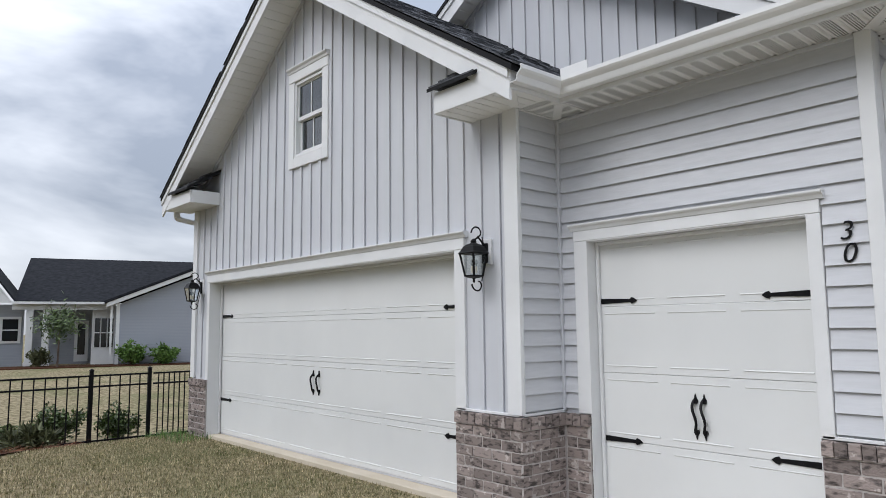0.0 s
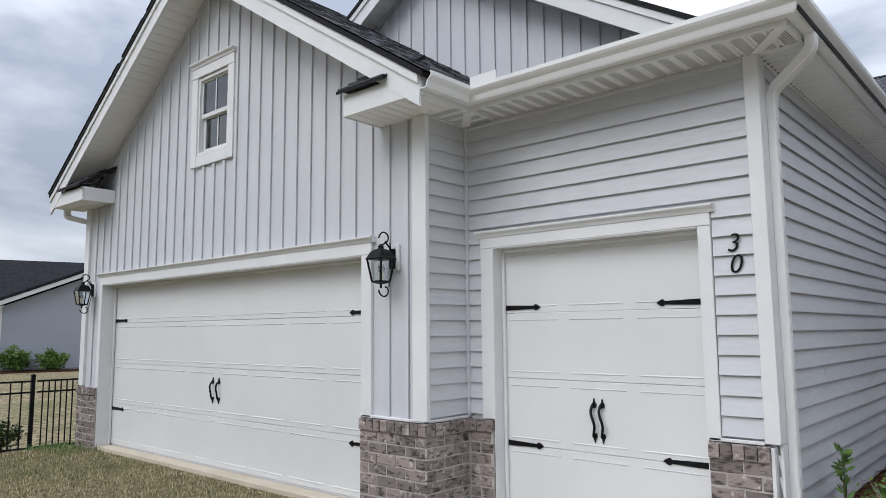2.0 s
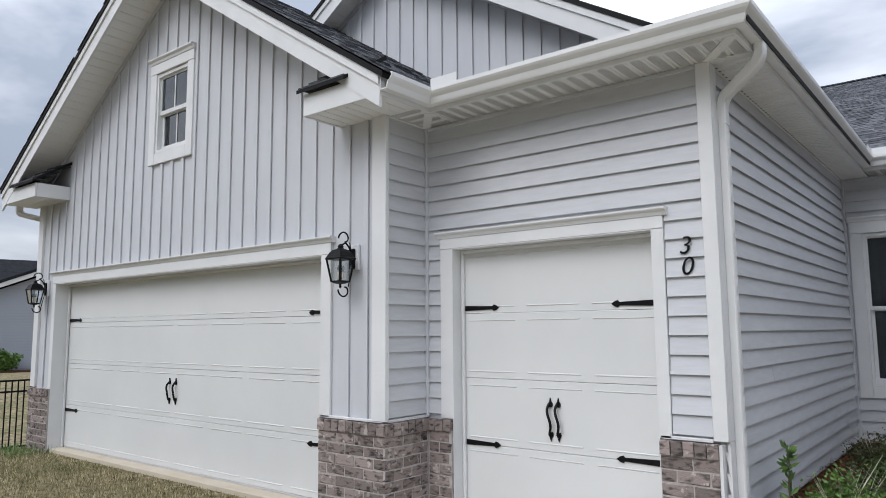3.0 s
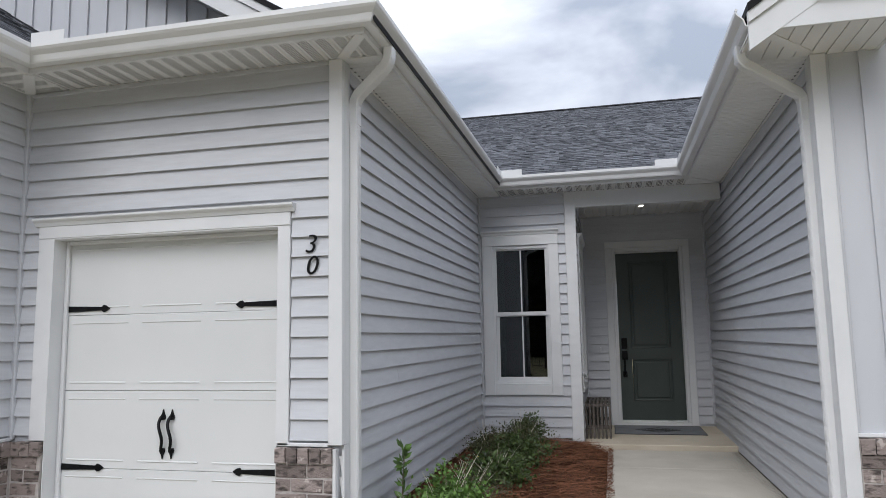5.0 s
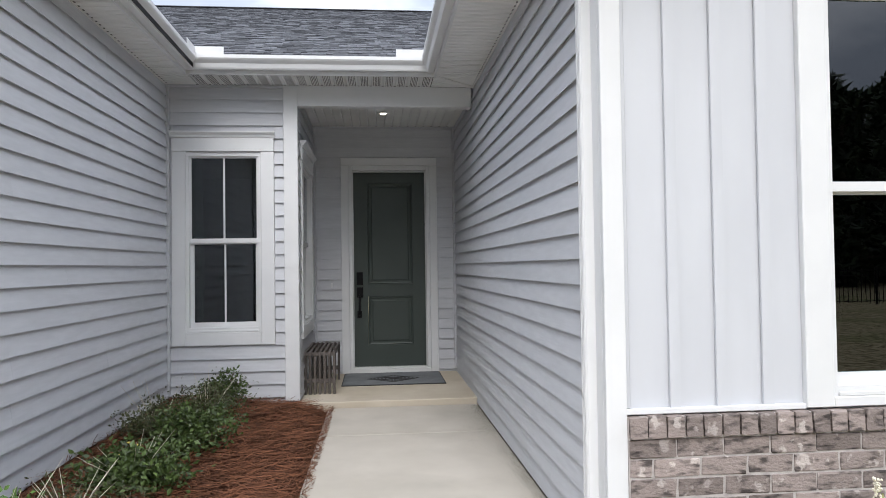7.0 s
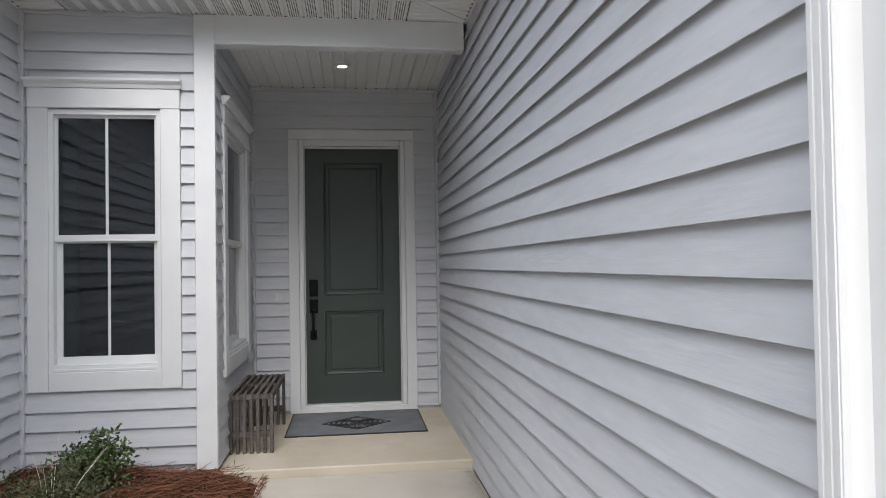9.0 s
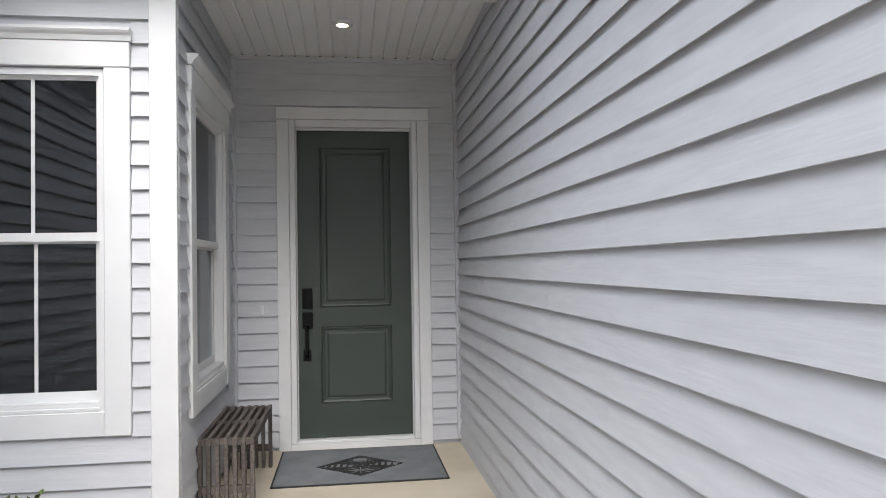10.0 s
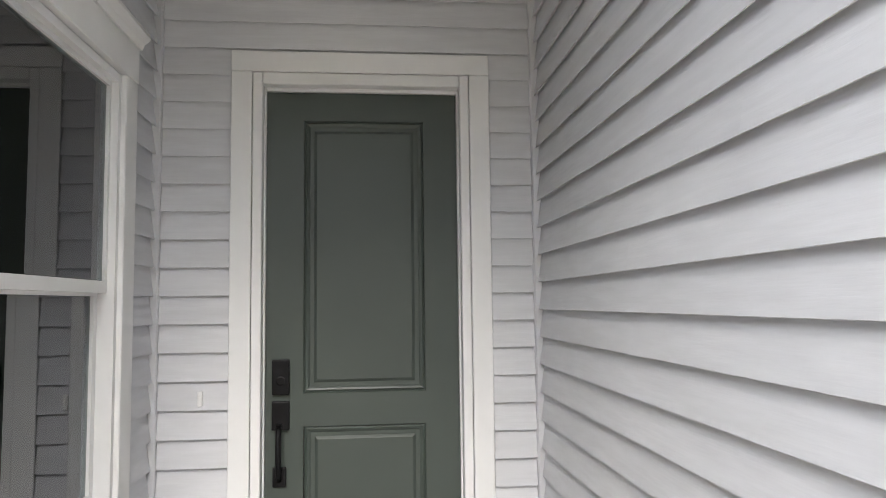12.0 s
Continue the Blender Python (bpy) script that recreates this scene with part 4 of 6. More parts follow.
garage_door("double_garage_door", GX + 0.17, DG[1] - 0.012, DG[1] - DG[0] - 0.024, -0.07, 2.06, 8, "wide off-white sectional garage door with black straps", 0.062, (0.655, 0.845), (1.56, 0.395))
garage_door("small_garage_door", SX + 0.11, SG[1] - 0.012, SG[1] - SG[0] - 0.024, -0.05, 2.05, 3, "narrow off-white sectional garage door with black straps", 0.034, (0.60, 0.83), (1.570, 0.482))


# ---------------------------------------------------------------- windows
def window(name, m, w, h, casing, crown_h, label, sill_drop=0.125, muntins=True, two=True, head_drop=0.0):
    """A double-hung window; the opening runs from X 0 to w and Z 0 to h, -Y is outdoors."""
    ob = tagged(new(name), label, "window", "", "structure")
    ob.matrix_basis = m
    c = casing
    part("casing_side", block(-c, 0.006, -0.036, 0, -sill_drop, h + 0.006, 0.004), WHITE, ob)
    part("casing_side", block(w - 0.006, w + c, -0.036, 0, -sill_drop, h + 0.006, 0.004), WHITE, ob)
    part("casing_foot", block(0.007, w - 0.007, -0.034, 0, -sill_drop, 0.0, 0.004), WHITE, ob)
    part("head_board", block(-c, w + c, -0.040, 0, h + 0.007, h + crown_h - 0.062, 0.004), WHITE, ob)
    t = h + crown_h
    prof = [(0, t - 0.061), (-0.046, t - 0.061), (-0.050, t - 0.052), (-0.056, t - 0.036), (-0.072, t - 0.024), (-0.080, t - 0.014), (-0.080, t), (0, t)]
    part("crown", solid(prof, -c - 0.012, w + c + 0.012), WHITE, ob)
    f = 0.034
    fr = bmesh.new()
    for a in ((0, f, 0, h), (w - f, w, 0, h), (f, w - f, h - f, h), (f, w - f, 0, 0.045)):
        box(fr, a[0], a[1], -0.016, 0.10, a[2], a[3])
    frame_ob = part("window_frame", fr, WHITE, ob)
    part("sill_nose", block(f, w - f, -0.030, -0.017, 0.0, 0.022, 0.004), WHITE, frame_ob)
    mid = h * 0.502
    for nm, z0, z1, y in (("upper_sash", mid - 0.012, h - f, 0.012), ("lower_sash", 0.045, mid + 0.026, 0.046)):
        s = 0.036 if nm == "lower_sash" else 0.020
        bt = 0.050 if nm == "lower_sash" else 0.045
        tp = 0.050 if nm == "lower_sash" else 0.020
        bm = bmesh.new()
        x0, x1 = f, w - f
        for a in ((x0, x0 + s, z0, z1), (x1 - s, x1, z0, z1), (x0 + s, x1 - s, z1 - tp, z1), (x0 + s, x1 - s, z0, z0 + bt)):
            box(bm, a[0], a[1], y, y + 0.030, a[2], a[3])
        sash = part(nm, bm, WHITE, ob)
        pane = part("pane", block(x0 + s - 0.004, x1 - s + 0.004, y + 0.012, y + 0.016, z0 + bt - 0.004, z1 - tp + 0.004), GLASS, sash, "clear window pane")
        pane.visible_shadow = False
        if muntins:
            part("muntin", block(w / 2 - 0.009, w / 2 + 0.009, y + 0.003, y + 0.0115, z0 + bt, z1 - tp, 0.002), WHITE, sash)
    return ob


window("window_recess", frame_mx(RX, RW[1], RW[2]), RW[1] - RW[0], RW[3] - RW[2], 0.124, 0.203, "tall white double-hung window with a crowned head", 0.128)
window("window_porch", pose(PW[0], PY, PW[2]), PW[1] - PW[0], PW[3] - PW[2], 0.124, 0.215, "white double-hung window beside the front door", 0.128, False)
window("window_wing", frame_mx(WX, BW[1], BW[2]), BW[1] - BW[0], BW[3] - BW[2], 0.125, 0.21, "large white double-hung window above the brick", 0.045)
window("window_gable", frame_mx(GX, GW[1], GW[2]), GW[1] - GW[0], GW[3] - GW[2], 0.118, 0.185, "small white double-hung window in the garage gable", 0.122)


def room(name, x0, x1, y0, y1, z0, z1, holes, label):
    """A plain closed room behind the panes; holes: the faces left open."""
    ob = thing(name, Matrix(), label, "room", kind="structure")
    t = 0.05
    if "x0" not in holes:
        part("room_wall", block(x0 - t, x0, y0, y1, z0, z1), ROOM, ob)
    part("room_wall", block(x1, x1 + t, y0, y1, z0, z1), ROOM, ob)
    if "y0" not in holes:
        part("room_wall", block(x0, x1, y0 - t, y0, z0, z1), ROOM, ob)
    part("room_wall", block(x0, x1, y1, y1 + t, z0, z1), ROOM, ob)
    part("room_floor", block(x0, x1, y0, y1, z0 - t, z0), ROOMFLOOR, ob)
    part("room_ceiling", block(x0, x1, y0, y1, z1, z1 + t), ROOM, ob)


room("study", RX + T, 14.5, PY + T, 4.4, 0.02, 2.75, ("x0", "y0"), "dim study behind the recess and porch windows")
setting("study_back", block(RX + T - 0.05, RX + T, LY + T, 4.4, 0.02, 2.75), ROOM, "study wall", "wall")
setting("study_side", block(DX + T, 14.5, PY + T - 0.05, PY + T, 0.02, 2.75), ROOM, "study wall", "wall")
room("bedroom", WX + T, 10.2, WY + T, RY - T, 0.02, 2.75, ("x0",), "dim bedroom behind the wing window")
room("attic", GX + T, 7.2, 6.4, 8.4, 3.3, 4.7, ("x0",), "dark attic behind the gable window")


def curtain(m, w, h, label):
    bm = bmesh.new()
    n = 24
    top, bot = [], []
    for i in range(n + 1):
        x, y = w * i / n, 0.018 * math.sin(i * 1.6)
        bot.append(bm.verts.new((x, y, 0)))
        top.append(bm.verts.new((x, y, h)))
    for i in range(n):
        bm.faces.new((bot[i], bot[i + 1], top[i + 1], top[i]))
    bmesh.ops.solidify(bm, geom=bm.faces[:], thickness=0.004)
    ob = part("curtain", bm, CURTAIN, None, m=m)
    return tagged(ob, label, "curtain")


curtain(frame_mx(RX + 0.16, RW[1] - 0.03, 0.05), 0.10, 2.5, "pale curtain drawn to the side of the study window")
curtain(pose(PW[0] + 0.62, PY + 0.24, 0.05), 0.32, 2.5, "pale curtain inside the porch window")


def bed():
    ob = thing("bed", pose(7.25, -3.35, 0.02), "made bed with a rounded white quilt", "bed")
    bm = block(-0.75, 0.95, -0.85, 0.85, 0.32, 0.74, 0.16, 4)
    part("quilt", bm, CURTAIN, ob, smooth=True)
    part("bed_base", block(-0.70, 0.90, -0.80, 0.80, 0.0, 0.33, 0.01), BENCHWOOD, ob)
    part("pillow", block(-0.65, -0.15, -0.7, -0.02, 0.72, 0.90, 0.08, 3), CURTAIN, ob, smooth=True)


bed()


def pendant():
    ob = thing("pendant_lamp", pose(8.9, -3.0, 1.55), "small warm pendant lamp lit in the bedroom", "pendant lamp")
    part("cord", tube([(0, 0, 0.14), (0, 0, 1.2)], 0.006, 6), BLACK, ob)
    part("cap", lathe([(0.015, 0.16), (0.05, 0.10), (0.055, 0.09)], 12), BLACK, ob)
    bulb = part("bulb", lathe([(0.01, 0.0), (0.035, 0.02), (0.042, 0.05), (0.02, 0.095)], 12), LIT, ob, "glowing bulb", smooth=True)


pendant()

# ---------------------------------------------------------------- front door
FRAME_D = thing("door_frame", Matrix(), "white casing and jambs of the front door", "door frame", kind="structure")
xo = DX - 0.03
for nm, a in (("casing_side", (-0.095, 0.0, 0.0, 2.605)), ("casing_side", (-1.207, -1.112, 0.0, 2.605)), ("casing_head", (-1.207, 0.0, 2.606, 2.703))):
    part(nm, block(xo, DX, a[0], a[1], a[2], a[3], 0.003), WHITE, FRAME_D)
for nm, a in (("brick_mould", (-0.142, -0.097, 0.05, 2.605)), ("brick_mould", (-1.110, -1.066, 0.05, 2.605)), ("brick_mould", (-1.065, -0.143, 2.548, 2.605))):
    part(nm, block(xo + 0.008, DX + 0.10, a[0], a[1], a[2], a[3], 0.006, 2), WHITE, FRAME_D)
for nm, a in (("jamb_stop", (-0.152, -0.143, 0.06, 2.547)), ("jamb_stop", (-1.065, -1.056, 0.06, 2.547)), ("jamb_stop", (-1.055, -0.153, 2.530, 2.547))):
    part(nm, block(DX + 0.030, DX + 0.10, a[0], a[1], a[2], a[3], 0.002), WHITE, FRAME_D)
part("kick_board", block(xo - 0.002, DX + 0.02, -1.110, -0.097, 0.0, 0.048, 0.003), WHITE, FRAME_D)
part("threshold", block(xo + 0.012, DX + 0.13, -1.064, -0.144, 0.049, 0.070, 0.004), GUTTER, FRAME_D, "pale metal threshold")


def front_door():
    ob = tagged(thing("front_door", pose(0, 0, 0), "", ""), "closed dark green two-panel front door", "door")
    x = DX + 0.048
    y0, y1, z0, z1 = -1.054, -0.154, 0.074, 2.528
    bm = bmesh.new()
    pans = [(-0.895, -0.326, 1.108, 2.394), (-0.895, -0.330, 0.342, 0.957)]
    ys = [y0, pans[0][0], pans[0][1], y1]
    zs = [z0, pans[1][2], pans[1][3], pans[0][2], pans[0][3], z1]
    for i in range(3):
        for k in range(5):
            if i == 1 and k in (1, 3):
                continue
            box(bm, x, x + 0.042, ys[i], ys[i + 1], zs[k], zs[k + 1])
    bmesh.ops.remove_doubles(bm, verts=bm.verts[:], dist=0.0004)
    part("door_slab", bm, DOORGREEN, ob)
    for p in pans:
        steps = [(0.0, 0.0), (0.006, 0.010), (0.014, 0.004), (0.022, 0.007), (0.030, 0.013), (0.048, 0.013), (0.052, 0.010), (0.062, 0.004)]
        bm = bmesh.new()
        rings = []
        for ins, dep in steps:
            rings.append([bm.verts.new((x + dep, yy, zz)) for yy, zz in ((p[0] + ins, p[2] + ins), (p[1] - ins, p[2] + ins), (p[1] - ins, p[3] - ins), (p[0] + ins, p[3] - ins))])
        for a, b in zip(rings, rings[1:]):
            for j in range(4):
                bm.faces.new((a[j], a[(j + 1) % 4], b[(j + 1) % 4], b[j]))
        bm.faces.new(rings[-1])
        part("door_panel", bm, DOORGREEN, ob)
    lock = part("deadbolt", block(x - 0.026, x, -0.265, -0.185, 1.105, 1.266, 0.006, 2), BLACK, ob, "black square keypad deadbolt")
    part("lock_ring", lathe([(0.020, 0.0), (0.022, 0.004), (0.016, 0.006), (0.008, 0.006)], 20), BLACK, lock, m=pose(x - 0.026, -0.226, 1.17, 0, -90, 0))
    hs = part("handle_plate", block(x - 0.022, x, -0.265, -0.185, 0.945, 1.076, 0.005, 2), BLACK, ob, "black square handle plate")
    grip = tube([(x - 0.015, -0.22, 0.962), (x - 0.05, -0.22, 0.945), (x - 0.058, -0.22, 0.90), (x - 0.058, -0.22, 0.80), (x - 0.05, -0.22, 0.745), (x - 0.014, -0.22, 0.722)], 0.0125, 8)
    part("grip", grip, BLACK, hs, smooth=True)
    part("thumb_latch", block(x - 0.045, x - 0.02, -0.233, -0.207, 0.968, 0.978, 0.003), BLACK, hs)
    part("lower_plate", block(x - 0.02, x, -0.251, -0.190, 0.69, 0.778, 0.005, 2), BLACK, ob)
    return ob


front_door()
bell = thing("doorbell", pose(DX - 0.018, 0.122, 1.102, 0, 0, FACE_X), "small white doorbell button on the siding", "doorbell")
part("bell_plate", block(-0.012, 0.012, -0.012, 0.004, -0.034, 0.034, 0.004, 2), WHITE, bell)
part("bell_button", block(-0.005, 0.005, -0.016, -0.0121, -0.012, 0.012, 0.002), GUTTER, bell)

setting("trim_door_wall", block(DX - 0.032, DX - 0.002, RY + 0.043, PY - 0.043, 3.072, 3.099, 0.003), JTRIM, "grey channel under the porch ceiling", "trim")

can = thing("recessed_light", pose(11.22, -0.531, 3.107), "lit round recessed light in the porch ceiling", "ceiling light")
part("trim_ring", lathe([(0.038, -0.012), (0.044, -0.017), (0.074, -0.008), (0.078, 0.001), (0.038, 0.001)], 28), WHITE, can, smooth=True)
part("lens", lathe([(0.036, -0.012), (0.037, -0.006)], 28), LIT, can, "glowing lens")


def house_number(ch, y, z, size):
    cu = bpy.data.curves.new("digit", "FONT")
    cu.body, cu.size, cu.extrude, cu.bevel_depth, cu.shear = ch, size, 0.005, 0.0, 0.22
    cu.align_x, cu.offset = "CENTER", -0.0015
    tmp = bpy.data.objects.new("digit_text", cu)
    dep = bpy.context.evaluated_depsgraph_get()
    scene.collection.objects.link(tmp)
    dep.update()
    me = bpy.data.meshes.new_from_object(tmp.evaluated_get(dep))
    bpy.data.objects.remove(tmp)
    me.materials.clear()
    me.materials.append(BLACK)
    ob = new("house_number", me)
    ob.matrix_basis = pose(SX - 0.028, y, z, 90, 0, FACE_X)
    return tagged(ob, "black metal house number " + ch + " on the grey siding", "house number", "house numbers")


house_number("3", 1.797, 1.880, 0.168)
house_number("0", 1.789, 1.741, 0.172)


# ---------------------------------------------------------------- lanterns
def lantern(y, label):
    ob = thing("wall_lantern", frame_mx(GX, y, 1.92), label, "wall lantern", "garage lanterns")
    part("mounting_block", block(-0.065, 0.065, -0.028, 0.0, -0.03, 0.185, 0.004), WHITE, ob, "white mounting block")
    bp = part("back_plate", block(-0.036, 0.036, -0.044, -0.0281, -0.02, 0.15, 0.01, 2), BLACK, ob)
    cx, cyy = 0.0, -0.165
    part("arm", tube([(0, -0.04, 0.10), (0, -0.07, 0.16), (0, -0.11, 0.195), (cx, cyy, 0.165)], 0.008, 8), BLACK, ob, smooth=True)
    roof = bmesh.new()
    prof = [(0.124, 0.050), (0.129, 0.058), (0.114, 0.072), (0.090, 0.110), (0.064, 0.130), (0.030, 0.140), (0.022, 0.150), (0.026, 0.158), (0.016, 0.172), (0.006, 0.180)]
    rr = lathe(prof[:6], 4)
    bmesh.ops.rotate(rr, verts=rr.verts[:], cent=(0, 0, 0), matrix=Matrix.Rotation(radians(45), 3, "Z"))
    merge(roof, rr)
    merge(roof, lathe(prof[5:], 14))
    bmesh.ops.translate(roof, verts=roof.verts[:], vec=(cx, cyy, 0))
    part("lantern_roof", roof, BLACK, ob)
    a, b, z0, z1 = 0.052, 0.080, -0.125, 0.052
    for sx in (-1, 1):
        for sy in (-1, 1):
            part("corner_bar", tube([(cx + sx * a, cyy + sy * a, z0), (cx + sx * b, cyy + sy * b, z1)], 0.008, 4), BLACK, ob)
    for k in range(4):
        ang = math.pi / 2 * k
        u, v = Vector((math.cos(ang), math.sin(ang), 0)), Vector((-math.sin(ang), math.cos(ang), 0))
        bm = bmesh.new()
        o = Vector((cx, cyy, 0))
        qs = [o + u * a - v * a + Vector((0, 0, z0)), o + u * a + v * a + Vector((0, 0, z0)), o + u * b + v * b + Vector((0, 0, z1)), o + u * b - v * b + Vector((0, 0, z1))]
        bm.faces.new([bm.verts.new(q) for q in qs])
        bmesh.ops.solidify(bm, geom=bm.faces[:], thickness=0.003)
        g = part("glass_pane", bm, LAMPGLASS, ob, "clear glass pane")
        g.visible_shadow = False
    base = bmesh.new()
    r = lathe([(0.034, -0.148), (0.080, -0.133), (0.083, -0.123), (0.060, -0.122)], 4)
    bmesh.ops.rotate(r, verts=r.verts[:], cent=(0, 0, 0), matrix=Matrix.Rotation(radians(45), 3, "Z"))
    merge(base, r)
    merge(base, lathe([(0.004, -0.185), (0.012, -0.172), (0.008, -0.160), (0.018, -0.146), (0.014, -0.134)], 12))
    bmesh.ops.translate(base, verts=base.verts[:], vec=(cx, cyy, 0))
    part("lantern_base", base, BLACK, ob)
    for nm, z, s in (("top_scroll", 0.215, 1), ("bottom_scroll", -0.185, -1)):
        pts = []
        for i in range(22):
            t = i / 21
            ang = t * 4.6
            rad = 0.070 - 0.048 * t
            pts.append((0.0, cyy + 0.045 - rad * math.cos(ang) * 1.0 + 0.0, z + s * (rad * math.sin(ang) + 0.01)))
        part(nm, tube(pts, 0.0068, 6), BLACK, ob, smooth=True)
    part("top_stem", tube([(0, -0.05, 0.14), (0, cyy + 0.10, 0.20)], 0.005, 6), BLACK, ob)
    part("bottom_stem", tube([(0, -0.045, -0.015), (0, cyy + 0.09, -0.17)], 0.005, 6), BLACK, ob)
    for dx, dy in ((-0.02, 0.01), (0.02, 0.01), (0.0, -0.022)):
        part("candle", lathe([(0.008, -0.105), (0.008, -0.055), (0.005, -0.050)], 10), CREAM, ob, m=pose(dx, cyy + dy, 0))
        part("bulb", lathe([(0.004, -0.049), (0.011, -0.030), (0.008, -0.010), (0.001, 0.006)], 10), LAMPGLASS, ob, m=pose(dx, cyy + dy, 0), smooth=True)


lantern(4.385, "black metal wall lantern with clear glass beside the garage door")
lantern(10.30, "black metal wall lantern at the far garage corner")


# ---------------------------------------------------------------- downspouts
def rect_tube(points, w, d, wide):
    """A rectangular pipe along the points; wide: the direction across its wider side."""
    bm = bmesh.new()
    pts = [Vector(p) for p in points]
    wide = Vector(wide).normalized()
    rings = []
    for i, p in enumerate(pts):
        t = (pts[min(i + 1, len(pts) - 1)] - pts[max(i - 1, 0)]).normalized()
        a = (wide - t * wide.dot(t)).normalized()
        b = t.cross(a)
        c = 0.008
        ring = []
        for sx, sy in ((w / 2 - c, d / 2), (w / 2, d / 2 - c), (w / 2, -d / 2 + c), (w / 2 - c, -d / 2), (-w / 2 + c, -d / 2), (-w / 2, -d / 2 + c), (-w / 2, d / 2 - c), (-w / 2 + c, d / 2)):
            ring.append(bm.verts.new(p + a * sx + b * sy))
        rings.append(ring)
    for a, b in zip(rings, rings[1:]):
        for j in range(8):
            bm.faces.new((a[j], a[(j + 1) % 8], b[(j + 1) % 8], b[j]))
    bm.faces.new(rings[0])
    bm.faces.new(rings[-1][::-1])
    return bm


def bend(points, r=0.05, n=5):
    pts = [Vector(p) for p in points]
    out = [pts[0]]
    for a, b, c in zip(pts, pts[1:], pts[2:]):
        u, v = (a - b).normalized(), (c - b).normalized()
        p0, p1 = b + u * min(r, (a - b).length / 2), b + v * min(r, (c - b).length / 2)
        for i in range(n + 1):
            t = i / n
            out.append(p0 * (1 - t) ** 2 + b * 2 * t * (1 - t) + p1 * t ** 2)
    out.append(pts[-1])
    return out


def downspout(top, wall, foot, wide, label):
    ob = thing("downspout", Matrix(), label, "downspout", "downspouts")
    pts = bend([top, (top[0], top[1], top[2] - 0.10), (wall[0], wall[1], wall[2] + 0.02), (wall[0], wall[1], wall[2] - 0.16)], 0.07)
    part("elbow", rect_tube(pts, 0.086, 0.062, wide), GUTTER, ob, smooth=False)
    part("pipe", rect_tube([(wall[0], wall[1], wall[2] - 0.12), (wall[0], wall[1], foot)], 0.080, 0.056, wide), GUTTER, ob)
    for k in (-1, 0, 1):
        for s in (-1, 1):
            part("rib", block(wall[0] + 0.022 * k - 0.006, wall[0] + 0.022 * k + 0.006, wall[1] + s * 0.027, wall[1] + s * 0.0305, foot + 0.09, wall[2] - 0.17, 0.001), GUTTER, ob)
    part("outlet", rect_tube([(wall[0], wall[1], foot + 0.08), (wall[0], wall[1], foot - 0.02)], 0.088, 0.064, wide), GUTTER, ob)
    return ob


downspout((5.33, FL - 0.045, SOFF + 0.03), (SX + 0.13, LY - 0.060, 2.90), -0.12, (1, 0, 0), "white rectangular downspout at the small garage corner")
downspout((5.95, FR + 0.045, SOFF + 0.03), (WX + 0.13, RY + 0.056, 2.90), -0.02, (1, 0, 0), "white rectangular downspout at the wing corner")
downspout((4.62, EY + 0.26, SOFF + 0.005), (GX + 0.06, EY + 0.05, 2.95), -0.14, (1, 0, 0), "white rectangular downspout at the far garage corner")


# ---------------------------------------------------------------- bench and mat
def bench():
    ob = thing("slatted_bench", pose(10.62, 0.008, 0.0), "dark grey-brown slatted wooden waterfall bench on the porch", "bench")
    L, W_, H_ = 0.985, 0.325, 0.445
    t, n = 0.026, 7
    pitch = (W_ - t) / (n - 1)
    for i in range(n):
        y = i * pitch
        slat = part("top_slat", block(0, L, y, y + t, H_ - 0.045, H_, 0.003), BENCHWOOD, ob)
        for x0, x1 in ((0.0, 0.042), (L - 0.042, L)):
            part("leg_slat", block(x0, x1, y + 0.0008, y + t - 0.0008, 0.0, H_ - 0.0455, 0.003), BENCHWOOD, ob)
    for i in range(n - 1):
        y = i * pitch + t + 0.0005
        for x0 in (0.006, L / 2 - 0.018, L - 0.042):
            part("spacer", block(x0, x0 + 0.036, y, y + pitch - t - 0.001, H_ - 0.042, H_ - 0.006, 0.0), BENCHWOOD, ob)
        for x0 in (0.006, L - 0.036):
            part("foot_spacer", block(x0, x0 + 0.030, y, y + pitch - t - 0.001, 0.12, 0.165, 0.0), BENCHWOOD, ob)


bench()


